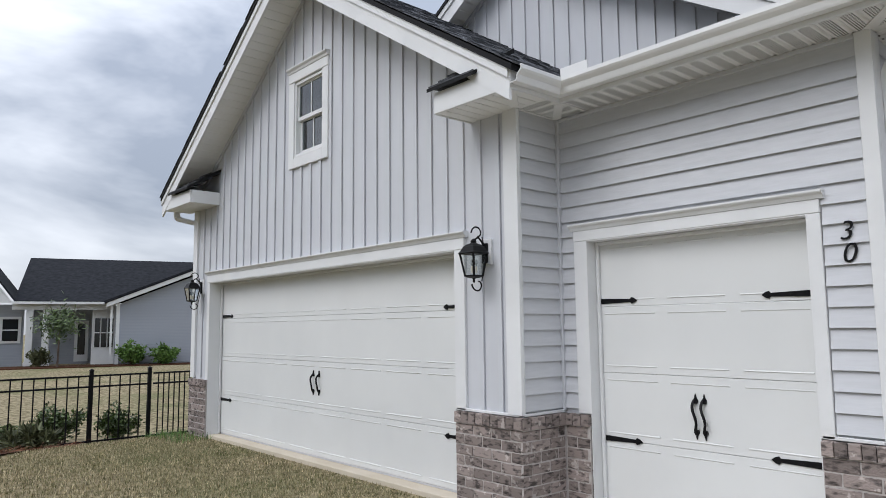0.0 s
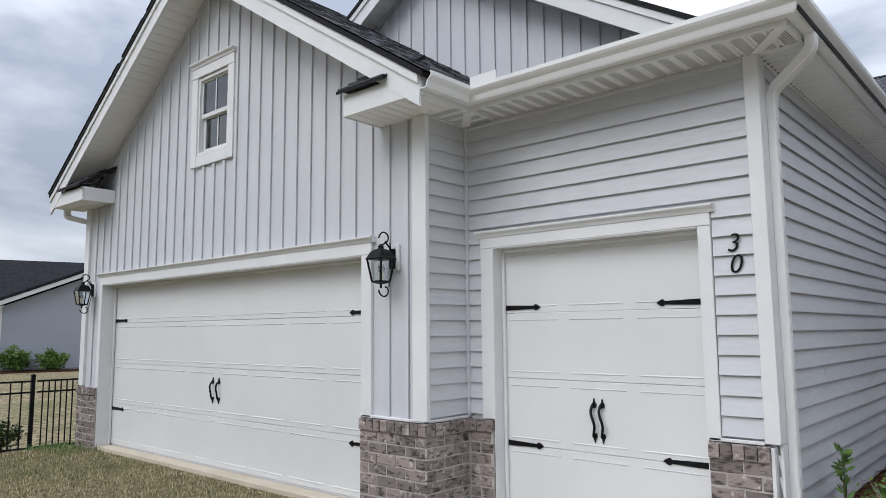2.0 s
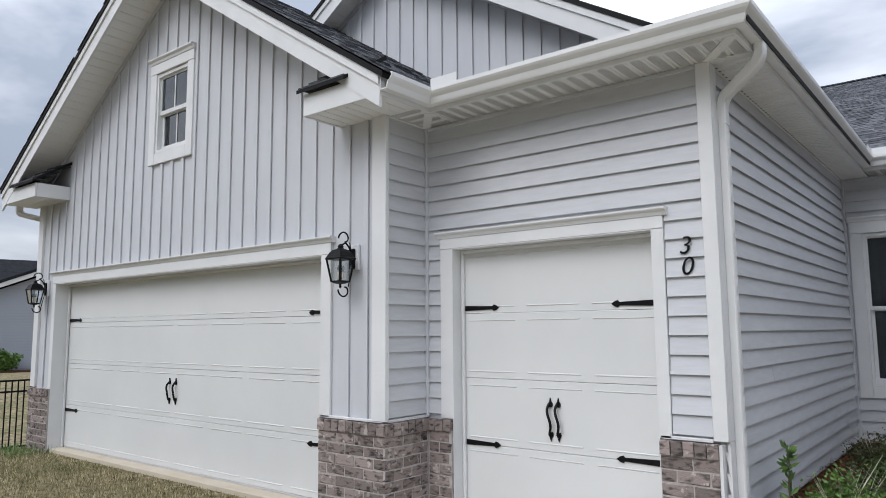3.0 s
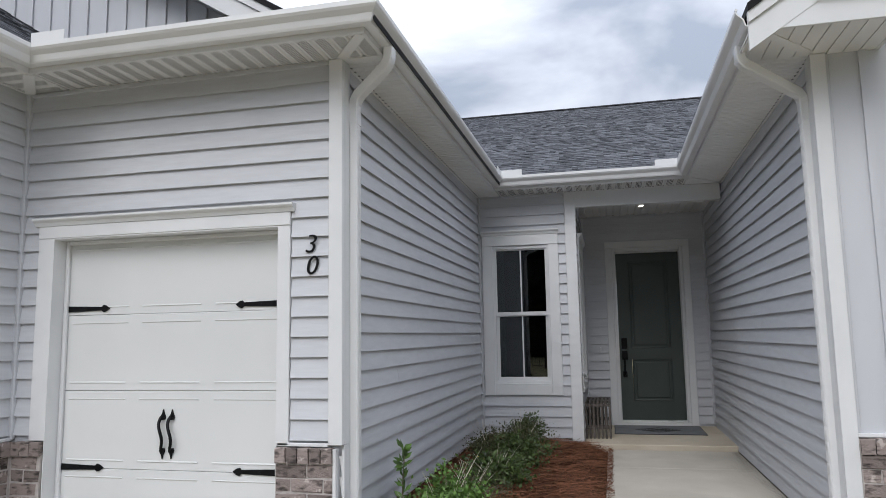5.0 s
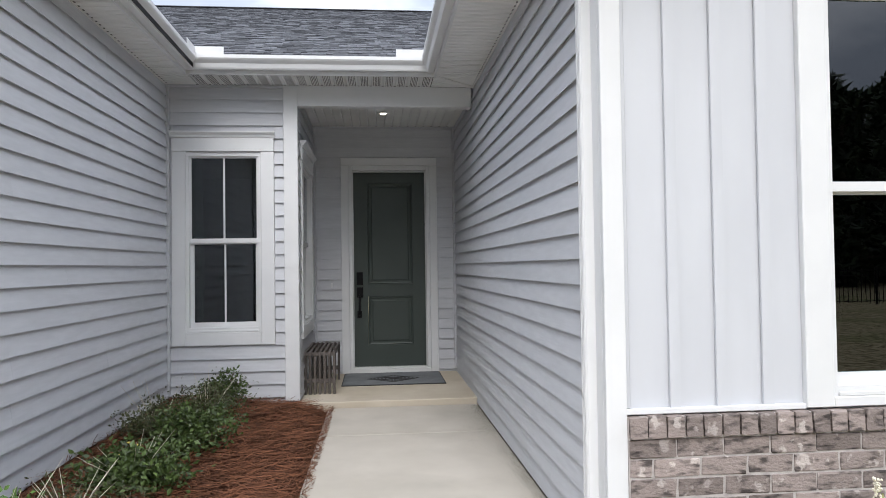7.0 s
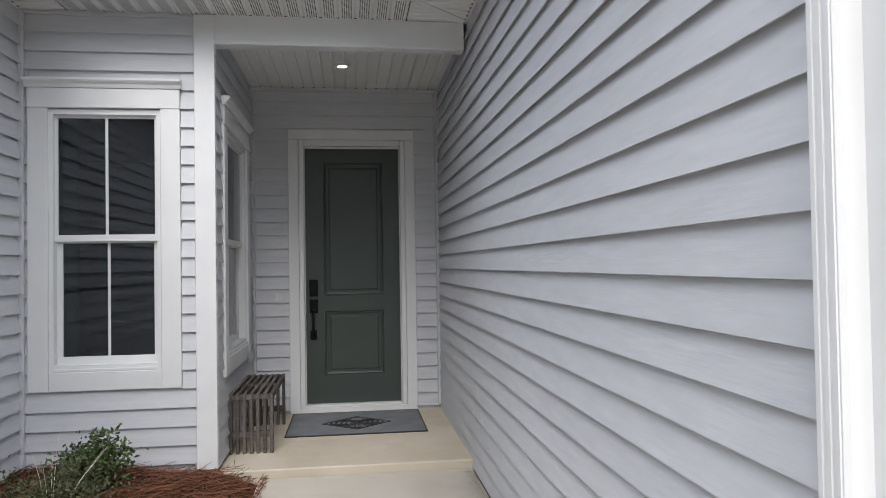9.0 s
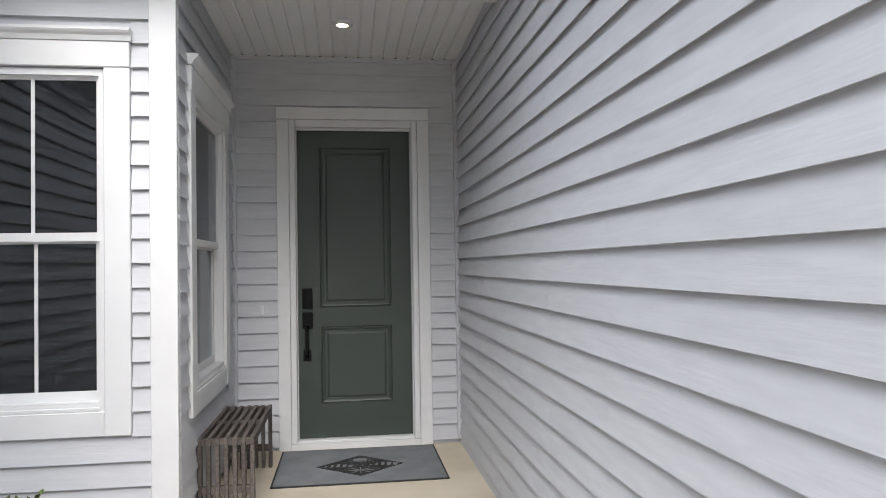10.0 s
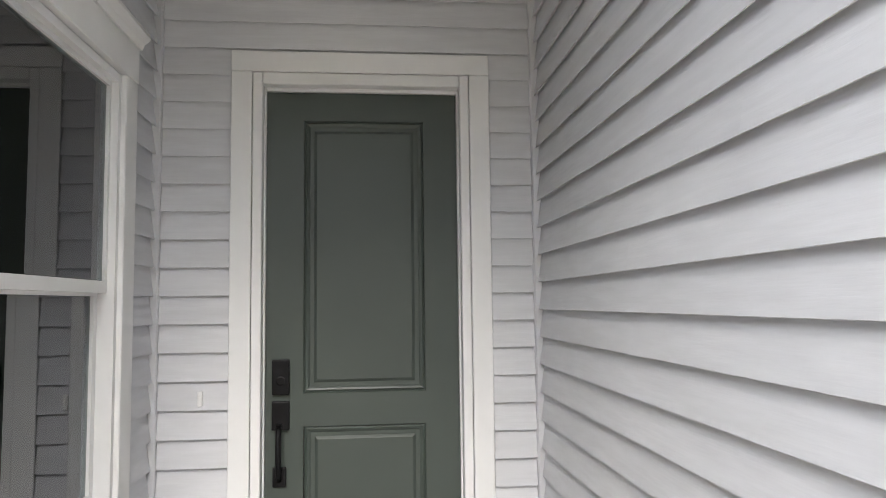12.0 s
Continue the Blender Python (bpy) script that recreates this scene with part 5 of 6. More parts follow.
def doormat():
    ob = thing("doormat", pose(11.06, -1.208, 0.001), "grey doormat with a black border and a diamond of four motifs", "doormat")
    L, W_ = 0.90, 1.18
    part("mat_base", block(0, L, 0, W_, 0.0, 0.008, 0.003), RUBBER, ob, "black rubber edge")
    part("mat_field", block(0.014, L - 0.014, 0.014, W_ - 0.014, 0.0081, 0.012, 0.0015), MATGREY, ob)
    cx, cy = 0.40, W_ / 2
    hx, hy = 0.125, 0.150
    g = 0.008
    for k, (sx, sy) in enumerate(((1, 0), (-1, 0), (0, 1), (0, -1))):
        ox, oy = cx + sx * (hx + g), cy + sy * (hy + g)
        tile = part("diamond", solid([(ox - hx, oy), (ox, oy - hy), (ox + hx, oy), (ox, oy + hy)], 0.0118, 0.0145, "z"), RUBBER, ob)
        bm = bmesh.new()
        if k == 0:
            pts = [(ox + 0.045 * math.cos(a), oy + 0.055 * math.sin(a)) for a in [i * math.pi / 8 for i in range(16)]]
            prism(bm, pts, 0.0146, 0.0158, "z")
            for i in range(12):
                a = i * math.pi / 6
                c_, s_ = math.cos(a), math.sin(a)
                prism(bm, [(ox + 0.056 * c_ - 0.004 * s_, oy + 0.068 * s_ + 0.004 * c_), (ox + 0.056 * c_ + 0.004 * s_, oy + 0.068 * s_ - 0.004 * c_), (ox + 0.075 * c_, oy + 0.09 * s_)], 0.0146, 0.0158, "z")
        elif k == 1:
            for i in range(8):
                a = i * math.pi / 4
                c_, s_ = math.cos(a), math.sin(a)
                prism(bm, [(ox, oy), (ox + 0.05 * c_ - 0.006 * s_, oy + 0.06 * s_ + 0.006 * c_), (ox + 0.08 * c_, oy + 0.10 * s_), (ox + 0.05 * c_ + 0.006 * s_, oy + 0.06 * s_ - 0.006 * c_)], 0.0146, 0.0158 + 0.00005 * i, "z")
        else:
            for i in range(5):
                a = -1.2 + i * 0.6
                b = oy + (i - 2) * 0.042
                prism(bm, [(ox - 0.05 + 0.01 * i, b - 0.010), (ox + 0.04 - 0.015 * abs(i - 2), b - 0.018 + 0.012 * math.sin(a)), (ox + 0.055 - 0.02 * abs(i - 2), b + 0.004), (ox - 0.03, b + 0.012)], 0.0146, 0.0158, "z")
        part("motif", bm, MATGREY, tile)


doormat()

# ---------------------------------------------------------------- ground
WALK_Z = -0.06


def rise(y):
    t = min(1.0, max(0.0, (y - 13.5) / 22.0))
    d = min(1.0, max(0.0, (y - 10.4) / 2.0))
    return GROUND - 0.34 * d * d * (3 - 2 * d) + 0.16 * t * t * (3 - 2 * t)


def make_ground():
    xs = [-400, -120, -40, -15, -6, 0, 3, 6, 12, 20, 40, 120, 400]
    ys = [-400, -120, -40, -12, -4, 0, 4, 8, 10.4, 10.8, 11.2, 11.6, 12.0, 12.4, 13.5, 15, 17, 19, 21, 23, 25, 27, 29, 31, 33, 35, 45, 80, 150, 400]
    verts = [(x, y, rise(y)) for y in ys for x in xs]
    n = len(xs)
    faces = [(j * n + i, j * n + i + 1, (j + 1) * n + i + 1, (j + 1) * n + i) for j in range(len(ys) - 1) for i in range(n - 1)]
    me = bpy.data.meshes.new("ground")
    me.from_pydata(verts, [], faces)
    me.materials.append(LAWN)
    return tagged(new("ground", me), "dormant tan and green lawn", "lawn", "", "structure")


make_ground()
porch = setting("porch_slab", block(10.18, DX, RY + 0.012, PY - 0.002, -0.30, 0.0, 0.008), PORCH, "buff concrete porch slab", "porch floor")
garage_slab = setting("garage_slab", block(GX + 0.004, GX + 0.46, DG[0] + 0.002, DG[1] - 0.002, -0.33, -0.092, 0.006), PORCH, "pale concrete edge under the double garage door", "slab")
garage_slab_small = setting("garage_slab_small", block(SX + 0.004, SX + 0.42, SG[0] + 0.002, SG[1] - 0.002, -0.33, -0.073, 0.006), PORCH, "pale concrete edge under the small garage door", "slab")
walk_ob = thing("walkway", Matrix(), "pale concrete front walk with tooled joints", "walkway", kind="structure")
edges = [10.172, 9.02, 7.27, 5.52, 3.77, 2.02, 0.27, -1.48, -3.2]
for a, b in zip(edges, edges[1:]):
    part("walk_slab", block(b + 0.005, a - 0.005, -1.425 if b > 5.5 else -1.6, 0.055, -0.30, WALK_Z, 0.008, 2), CONCRETE, walk_ob)
part("joint_fill", block(-3.2, 10.17, -1.42, 0.05, -0.30, WALK_Z - 0.014), DARKCONC, walk_ob)
drive = thing("driveway", Matrix(), "pale concrete apron before the small garage", "driveway", kind="structure")
part("drive_slab", block(-3.0, SX - 0.025, 1.75, 3.95, -0.30, -0.122, 0.008), CONCRETE, drive)


def bed_height(x, y, seed=0.0):
    e = max(0.0, min(1.0, (y - 0.05) / 0.35))
    return -0.10 + 0.11 * e + 0.07 * min(1.0, max(0.0, (y - 0.5) / 0.9)) + 0.035 * noise.noise(Vector((x * 2.1, y * 2.1, 3.0)))


def make_bed():
    nx, ny = 60, 22
    x0, x1, y0, y1 = 4.95, RX - 0.001, 0.02, LY - 0.004
    verts, faces = [], []
    for i in range(nx + 1):
        for j in range(ny + 1):
            x, y = x0 + (x1 - x0) * i / nx, y0 + (y1 - y0) * j / ny
            z = bed_height(x, y)
            if i == 0:
                z = -0.22
            verts.append((x, y + (0.04 * noise.noise(Vector((x * 3, 0, 0))) if j == 0 else 0), z))
    for i in range(nx):
        for j in range(ny):
            a = i * (ny + 1) + j
            faces.append((a, a + ny + 1, a + ny + 2, a + 1))
    me = bpy.data.meshes.new("mulch_bed")
    me.from_pydata(verts, [], faces)
    me.materials.append(SOIL)
    return tagged(new("mulch_bed", me), "red-brown pine straw bed along the wall", "flower bed", "", "structure")


make_bed()


def needles(name, count, area, height, seed, parent_label, spill=None):
    rng = random.Random(seed)
    verts, faces = [], []
    x0, x1, y0, y1 = area
    for i in range(count):
        x, y = rng.uniform(x0, x1), rng.uniform(y0, y1)
        if spill and rng.random() < 0.012:
            y = y0 - abs(rng.gauss(0, 0.022))
        a = rng.uniform(0, math.tau)
        L = rng.uniform(0.10, 0.26)
        tilt = rng.gauss(0.02, 0.10)
        bendy = rng.uniform(-0.5, 0.5)
        w = rng.uniform(0.0011, 0.0022)
        if spill and y < y0 + 0.20 and rng.random() < 0.8:
            a = rng.choice((0.0, math.pi)) + rng.gauss(0, 0.55)
            L *= 0.75
        p = Vector((x, y, height(x, y) + rng.uniform(0.0, 0.03)))
        base = len(verts)
        for k in range(3):
            d = Vector((math.cos(a), math.sin(a), tilt))
            s = Vector((-math.sin(a), math.cos(a), 0)) * w
            lift = Vector((0, 0, w))
            verts += [tuple(p - s), tuple(p + s + lift)]
            p = p + d * (L / 2)
            floor_z = height(p.x, p.y) + 0.001
            if p.z < floor_z:
                p.z = floor_z
            if spill and p.y < y0 - 0.03:
                p.y = y0 - 0.03 + rng.uniform(-0.02, 0.03)
            a += bendy
        faces += [(base, base + 1, base + 3, base + 2), (base + 2, base + 3, base + 5, base + 4)]
    me = bpy.data.meshes.new(name)
    me.from_pydata(verts, [], faces)
    me.materials.append(STRAW)
    return tagged(new(name, me), parent_label, "pine straw", "", "stuff")


def straw_height(x, y):
    return max(bed_height(x, y) if y > 0.0 else -1, WALK_Z if y < 0.055 else -1)


needles("pine_straw", 17000, (5.0, RX - 0.02, 0.03, LY - 0.03), straw_height, 5, "loose red-brown pine needles", True)


def blades(name, count, area, test, seed, low, high, mat, label, zf):
    rng = random.Random(seed)
    verts, faces = [], []
    x0, x1, y0, y1 = area
    made = 0
    while made < count:
        x, y = rng.uniform(x0, x1), rng.uniform(y0, y1)
        if not test(x, y):
            made += 1
            continue
        a = rng.uniform(0, math.tau)
        h = rng.uniform(low, high)
        w = rng.uniform(0.003, 0.006)
        lean = rng.uniform(0.0, 0.9) * h
        z = zf(y)
        b = len(verts)
        dx, dy = math.cos(a) * w, math.sin(a) * w
        lx, ly = math.cos(a + 1.57) * lean, math.sin(a + 1.57) * lean
        verts += [(x - dx, y - dy, z - 0.003), (x + dx, y + dy, z - 0.003), (x + lx, y + ly, z + h)]
        faces.append((b, b + 1, b + 2))
        made += 1
    me = bpy.data.meshes.new(name)
    me.from_pydata(verts, [], faces)
    me.materials.append(mat)
    return tagged(new(name, me), label, "grass", "", "stuff")


def straw_far(x, y):
    return rise(y) + 0.025


def on_lawn(x, y):
    return x < GX - 0.03 and y > 4.0 and (y - 10.3) < (x - 2.3) * 0.66 + 0.1 * math.sin(x * 5)


blades("lawn_grass", 90000, (0.8, GX, 4.0, 12.2), on_lawn, 11, 0.015, 0.042, BLADE, "short dormant tan and green turf", rise)
blades("lawn_weeds", 700, (4.3, GX + 0.02, 9.8, 11.6), lambda x, y: x < GX - 0.02, 12, 0.05, 0.14, LEAF_BRIGHT, "tuft of bright green grass at the wall", rise)


def litter():
    rng = random.Random(15)
    verts, faces = [], []
    for i in range(9000):
        x = rng.uniform(6.2, 10.1)
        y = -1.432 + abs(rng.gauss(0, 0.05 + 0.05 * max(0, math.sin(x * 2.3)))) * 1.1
        a, L = rng.uniform(0, math.tau), rng.uniform(0.001, 0.0045)
        z = WALK_Z + rng.uniform(0.0005, 0.004)
        b = len(verts)
        verts += [(x + math.cos(a) * L, y + math.sin(a) * L, z), (x - math.sin(a) * L * 0.6, y + math.cos(a) * L * 0.6, z + 0.001), (x - math.cos(a) * L, y - math.sin(a) * L, z), (x + math.sin(a) * L * 0.6, y - math.cos(a) * L * 0.6, z + 0.001)]
        faces.append((b, b + 1, b + 2, b + 3))
    me = bpy.data.meshes.new("leaf_litter")
    me.from_pydata(verts, [], faces)
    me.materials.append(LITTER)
    return tagged(new("leaf_litter", me), "dark moss and crumbled leaf litter along the wall", "litter", "", "stuff")


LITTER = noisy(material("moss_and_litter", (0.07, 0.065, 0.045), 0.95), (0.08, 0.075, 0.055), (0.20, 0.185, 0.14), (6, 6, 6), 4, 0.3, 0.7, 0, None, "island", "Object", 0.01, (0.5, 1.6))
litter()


# far bed beside the fence
def far_bed():
    rows = [(9.6, 0.6), (10.0, 1.6), (10.35, 2.2), (10.7, 2.75), (11.05, 3.3), (11.5, 3.85), (11.9, 4.3), (12.35, 4.85), (12.8, 4.85)]
    verts = [(x, y, rise(y) + 0.025) for y, xr in rows for x in (-4.0, xr)]
    me = bpy.data.meshes.new("mulch_bed_far")
    me.from_pydata(verts, [], [(2 * i, 2 * i + 1, 2 * i + 3, 2 * i + 2) for i in range(len(rows) - 1)])
    me.materials.append(SOIL)
    tagged(new("mulch_bed_far", me), "pine straw bed along the fence", "flower bed", "", "structure")


far_bed()
needles("pine_straw_far", 4000, (0.4, 3.4, 10.9, 12.3), straw_far, 6, "loose pine needles in the far bed")


# ---------------------------------------------------------------- plants
def shrub(name, x, y, z, rx, ry, h, leaves, size, mat, label, seed, stems=14, bare=0, spiky=False, category="shrub", group=""):
    rng = random.Random(seed)
    ob = thing(name, pose(x, y, z), label, category, group)
    tips = []
    bm = bmesh.new()
    for i in range(stems):
        a = rng.uniform(0, math.tau)
        r = math.sqrt(rng.random())
        hh = h * (0.55 + 0.45 * rng.random()) * (1 - 0.35 * r)
        tip = Vector((math.cos(a) * rx * r, math.sin(a) * ry * r, hh))
        midp = Vector((tip.x * 0.35, tip.y * 0.35, hh * 0.55)) + Vector((rng.gauss(0, 0.02), rng.gauss(0, 0.02), 0))
        merge(bm, tube([(tip.x * 0.08, tip.y * 0.08, -0.03), tuple(midp), tuple(tip)], [0.008, 0.005, 0.002], 5))
        tips.append((Vector((tip.x * 0.08, tip.y * 0.08, 0.0)), midp, tip))
    part("stems", bm, TWIG, ob)
    verts, faces = [], []
    for i in range(int(leaves * 1.7)):
        root, midp, tip = rng.choice(tips)
        t = 0.30 + 0.72 * rng.random() ** 0.7
        p = root * (1 - t) ** 2 + midp * 2 * t * (1 - t) + tip * t * t
        spread = 0.10 * (rx + ry) * (1.15 - 0.6 * t) + 0.015
        p = p + Vector((rng.gauss(0, spread), rng.gauss(0, spread), rng.gauss(0, spread * 0.8)))
        p.z = max(p.z, 0.01)
        d = Vector((rng.gauss(0, 1), rng.gauss(0, 1), rng.gauss(0.45, 0.7))).normalized()
        s = d.orthogonal().normalized()
        s = Matrix.Rotation(rng.uniform(0, math.tau), 3, d) @ s
        n = d.cross(s)
        L = size * 0.8 * rng.uniform(0.65, 1.35)
        w = L * (0.30 if not spiky else 0.14)
        b = len(verts)
        verts += [tuple(p), tuple(p + d * L * 0.45 + s * w + n * w * 0.35), tuple(p + d * L), tuple(p + d * L * 0.45 - s * w + n * w * 0.35), tuple(p + d * L * 0.5)]
        faces += [(b, b + 1, b + 4), (b + 1, b + 2, b + 4), (b + 2, b + 3, b + 4), (b + 3, b, b + 4)]
    me = bpy.data.meshes.new("leaves")
    me.from_pydata(verts, [], faces)
    me.materials.append(mat)
    lv = part("leaves", me, mat, ob)
    tagged(lv, "", "", "", "stuff")
    if bare:
        bm = bmesh.new()
        for i in range(bare):
            a = rng.uniform(0, math.tau)
            r = rng.uniform(0.2, 1.0)
            hh = h * rng.uniform(0.9, 1.35)
            merge(bm, tube([(0, 0, 0), (math.cos(a) * rx * r * 0.5, math.sin(a) * ry * r * 0.5, hh * 0.6), (math.cos(a) * rx * r, math.sin(a) * ry * r, hh)], [0.0026, 0.0019, 0.0008], 5))
        part("bare_branch", bm, CREAM, ob, "bare pale twigs")
    return ob


shrub("shrub", 9.72, 0.98, 0.03, 0.24, 0.22, 0.42, 900, 0.042, LEAF, "small dark green shrub before the recess window", 21, 16)
shrub("shrub", 9.12, 0.98, 0.03, 0.42, 0.32, 0.40, 1800, 0.030, LEAF_OLIVE, "low olive-green shrub in pine straw", 22, 22, 6)
shrub("shrub", 8.62, 1.22, 0.03, 0.36, 0.26, 0.36, 1200, 0.030, LEAF_OLIVE, "low olive-green shrub near the wall", 25, 18, 6)
shrub("shrub", 8.30, 0.86, 0.02, 0.34, 0.32, 0.40, 1500, 0.044, LEAF, "round dark green shrub in pine straw", 23, 20)
shrub("shrub", 7.42, 1.0, 0.02, 0.44, 0.32, 0.30, 1600, 0.048, LEAF, "low green shrub with bare twigs", 24, 22, 10)
shrub("shrub", 6.75, 1.08, 0.03, 0.42, 0.32, 0.27, 900, 0.030, LEAF_OLIVE, "sparse low grey-green shrub", 26, 18, 12, True)
shrub("leafy_bush", 6.08, 1.12, 0.0, 0.40, 0.32, 0.42, 1500, 0.044, LEAF_BRIGHT, "bright green leafy bush with bare twigs", 27, 22, 8)
shrub("leafy_bush", 5.45, 1.02, -0.05, 0.36, 0.34, 0.36, 800, 0.042, LEAF_BRIGHT, "sparse bright green bush beside the brick pier", 28, 16, 8)


def sprig():
    ob = thing("sapling_sprig", pose(6.06, 1.42, 0.02), "single tall sprig with a tuft of bright green leaves", "plant")
    part("stem", tube([(0, 0, 0), (0.02, 0.0, 0.3), (0.01, -0.02, 0.53)], [0.006, 0.005, 0.003], 6), TWIG, ob)
    rng = random.Random(4)
    verts, faces = [], []
    for i in range(46):
        z = 0.54 - (0.14 * (i / 32) if i < 32 else 0.16 + 0.20 * ((i - 32) / 14))
        d = Vector((rng.gauss(0, 1), rng.gauss(0, 1), rng.gauss(0.7, 0.4))).normalized()
        s = d.orthogonal().normalized()
        n = d.cross(s)
        L, w = 0.085, 0.017
        p = Vector((0.01, -0.01, z))
        b = len(verts)
        verts += [tuple(p), tuple(p + d * L * 0.5 + s * w), tuple(p + d * L - n * 0.01), tuple(p + d * L * 0.5 - s * w)]
        faces.append((b, b + 1, b + 2, b + 3))
    me = bpy.data.meshes.new("leaves")
    me.from_pydata(verts, [], faces)
    me.materials.append(LEAF_BRIGHT)
    tagged(part("leaves", me, None, ob), "", "", "", "stuff")


sprig()


def yellow_flowers():
    for k, (x, y) in enumerate(((7.92, 1.20), (7.86, 1.10), (7.60, 1.14))):
        ob = thing("yellow_flower", pose(x, y, 0.03), "small yellow flower among the shrubs", "flower", "yellow flowers")
        part("flower_stem", tube([(0, 0, 0), (0.01, 0.01, 0.17)], 0.0025, 5), LEAF_BRIGHT, ob)
        bm = bmesh.new()
        for i in range(6):
            a = i * math.tau / 6
            prism(bm, [(0.01, 0.01), (0.012 + 0.022 * math.cos(a - 0.35), 0.01 + 0.022 * math.sin(a - 0.35)), (0.012 + 0.03 * math.cos(a), 0.01 + 0.03 * math.sin(a)), (0.012 + 0.022 * math.cos(a + 0.35), 0.01 + 0.022 * math.sin(a + 0.35))], 0.17 + i * 0.0004, 0.173 + i * 0.0004, "z")
        part("petals", bm, YELLOW, ob)


yellow_flowers()
shrub("variegated_bush", 5.72, -2.66, GROUND, 0.36, 0.44, 0.50, 1500, 0.050, LEAF_PALE, "pale variegated bush before the brick wall", 31, 26)
for i, (dx, dy, dz) in enumerate(((0.1, 0.22, 0.50), (-0.12, -0.05, 0.46), (0.0, -0.25, 0.52))):
    fl = thing("flower_spike", pose(5.72 + dx, -2.66 + dy, GROUND), "cream flower spike on the variegated bush", "flower", "flower spikes")
    part("spike_stem", tube([(0, 0, 0.1), (0.01, 0, dz + 0.02)], 0.003, 5), TWIG, fl)
    bm = bmesh.new()
    rng = random.Random(50 + i)
    for k in range(40):
        p = Vector((rng.gauss(0, 0.012), rng.gauss(0, 0.012), dz + 0.09 * rng.random()))
        r = bmesh.ops.create_icosphere(bm, subdivisions=1, radius=0.006)
        bmesh.ops.translate(bm, verts=r["verts"], vec=p)
    part("florets", bm, FLOWER, fl)
shrub("hedge_shrub", 4.55, 12.95, rise(13.0), 0.34, 0.30, 0.72, 1100, 0.075, LEAF, "dark green shrub behind the fence", 33, 16, group="fence shrubs")
shrub("hedge_shrub", 3.75, 13.35, rise(13.0), 0.42, 0.36, 0.74, 1300, 0.075, LEAF, "dark green shrub behind the fence", 34, 16, group="fence shrubs")
shrub("hedge_shrub", 2.55, 13.0, rise(13.0), 0.52, 0.40, 0.55, 1300, 0.075, LEAF, "dark green shrub behind the fence", 35, 16, group="fence shrubs")
shrub("grass_clump", 2.95, 11.6, rise(11.6) + 0.02, 0.30, 0.30, 0.34, 900, 0.22, LEAF_OLIVE, "dry ornamental grass clump in the far bed", 36, 20, 0, True, "ornamental grass")


# ---------------------------------------------------------------- fence
def fence(x0, y0, x1, y1, step, label, h=1.17, posts=()):
    L = math.hypot(x1 - x0, y1 - y0)
    ob = thing("metal_fence", Matrix.Translation((x0, y0, rise(y0))) @ Matrix.Rotation(math.atan2(y1 - y0, x1 - x0), 4, "Z"), label, "fence", "black fence")
    for z in (0.12, h - 0.20, h - 0.03):
        part("rail", block(0, L, -0.013, 0.013, z - 0.014, z + 0.014, 0.003), BLACK, ob)
    n = int(L / step)
    me = mesh_of("picket", block(-0.009, 0.009, -0.009, 0.009, 0.05, h - 0.015, 0.002), BLACK)
    for i in range(1, n):
        part("picket", me, BLACK, ob, m=pose(i * step, 0, 0))
    for u in posts:
        p = part("post", block(u - 0.028, u + 0.028, -0.028, 0.028, -0.05, h + 0.05, 0.004), BLACK, ob)
        part("post_cap", lathe([(0.045, h + 0.05), (0.045, h + 0.062), (0.01, h + 0.085)], 4), BLACK, p, m=pose(u, 0, 0, 0, 0, 45))
    return ob


fence(4.84, 12.43, -3.0, 12.50, 0.155, "black metal picket fence behind the lawn", posts=(0.0, 0.90, 2.7, 4.5, 6.3))
fence(4.90, 12.43, 7.2, 12.36, 0.088, "black metal picket fence running to the house", posts=(2.2,))
fence(-12.5, -30, -12.5, 6, 0.155, "black metal picket fence across the street side", posts=tuple(0.5 + 1.8 * i for i in range(20)))


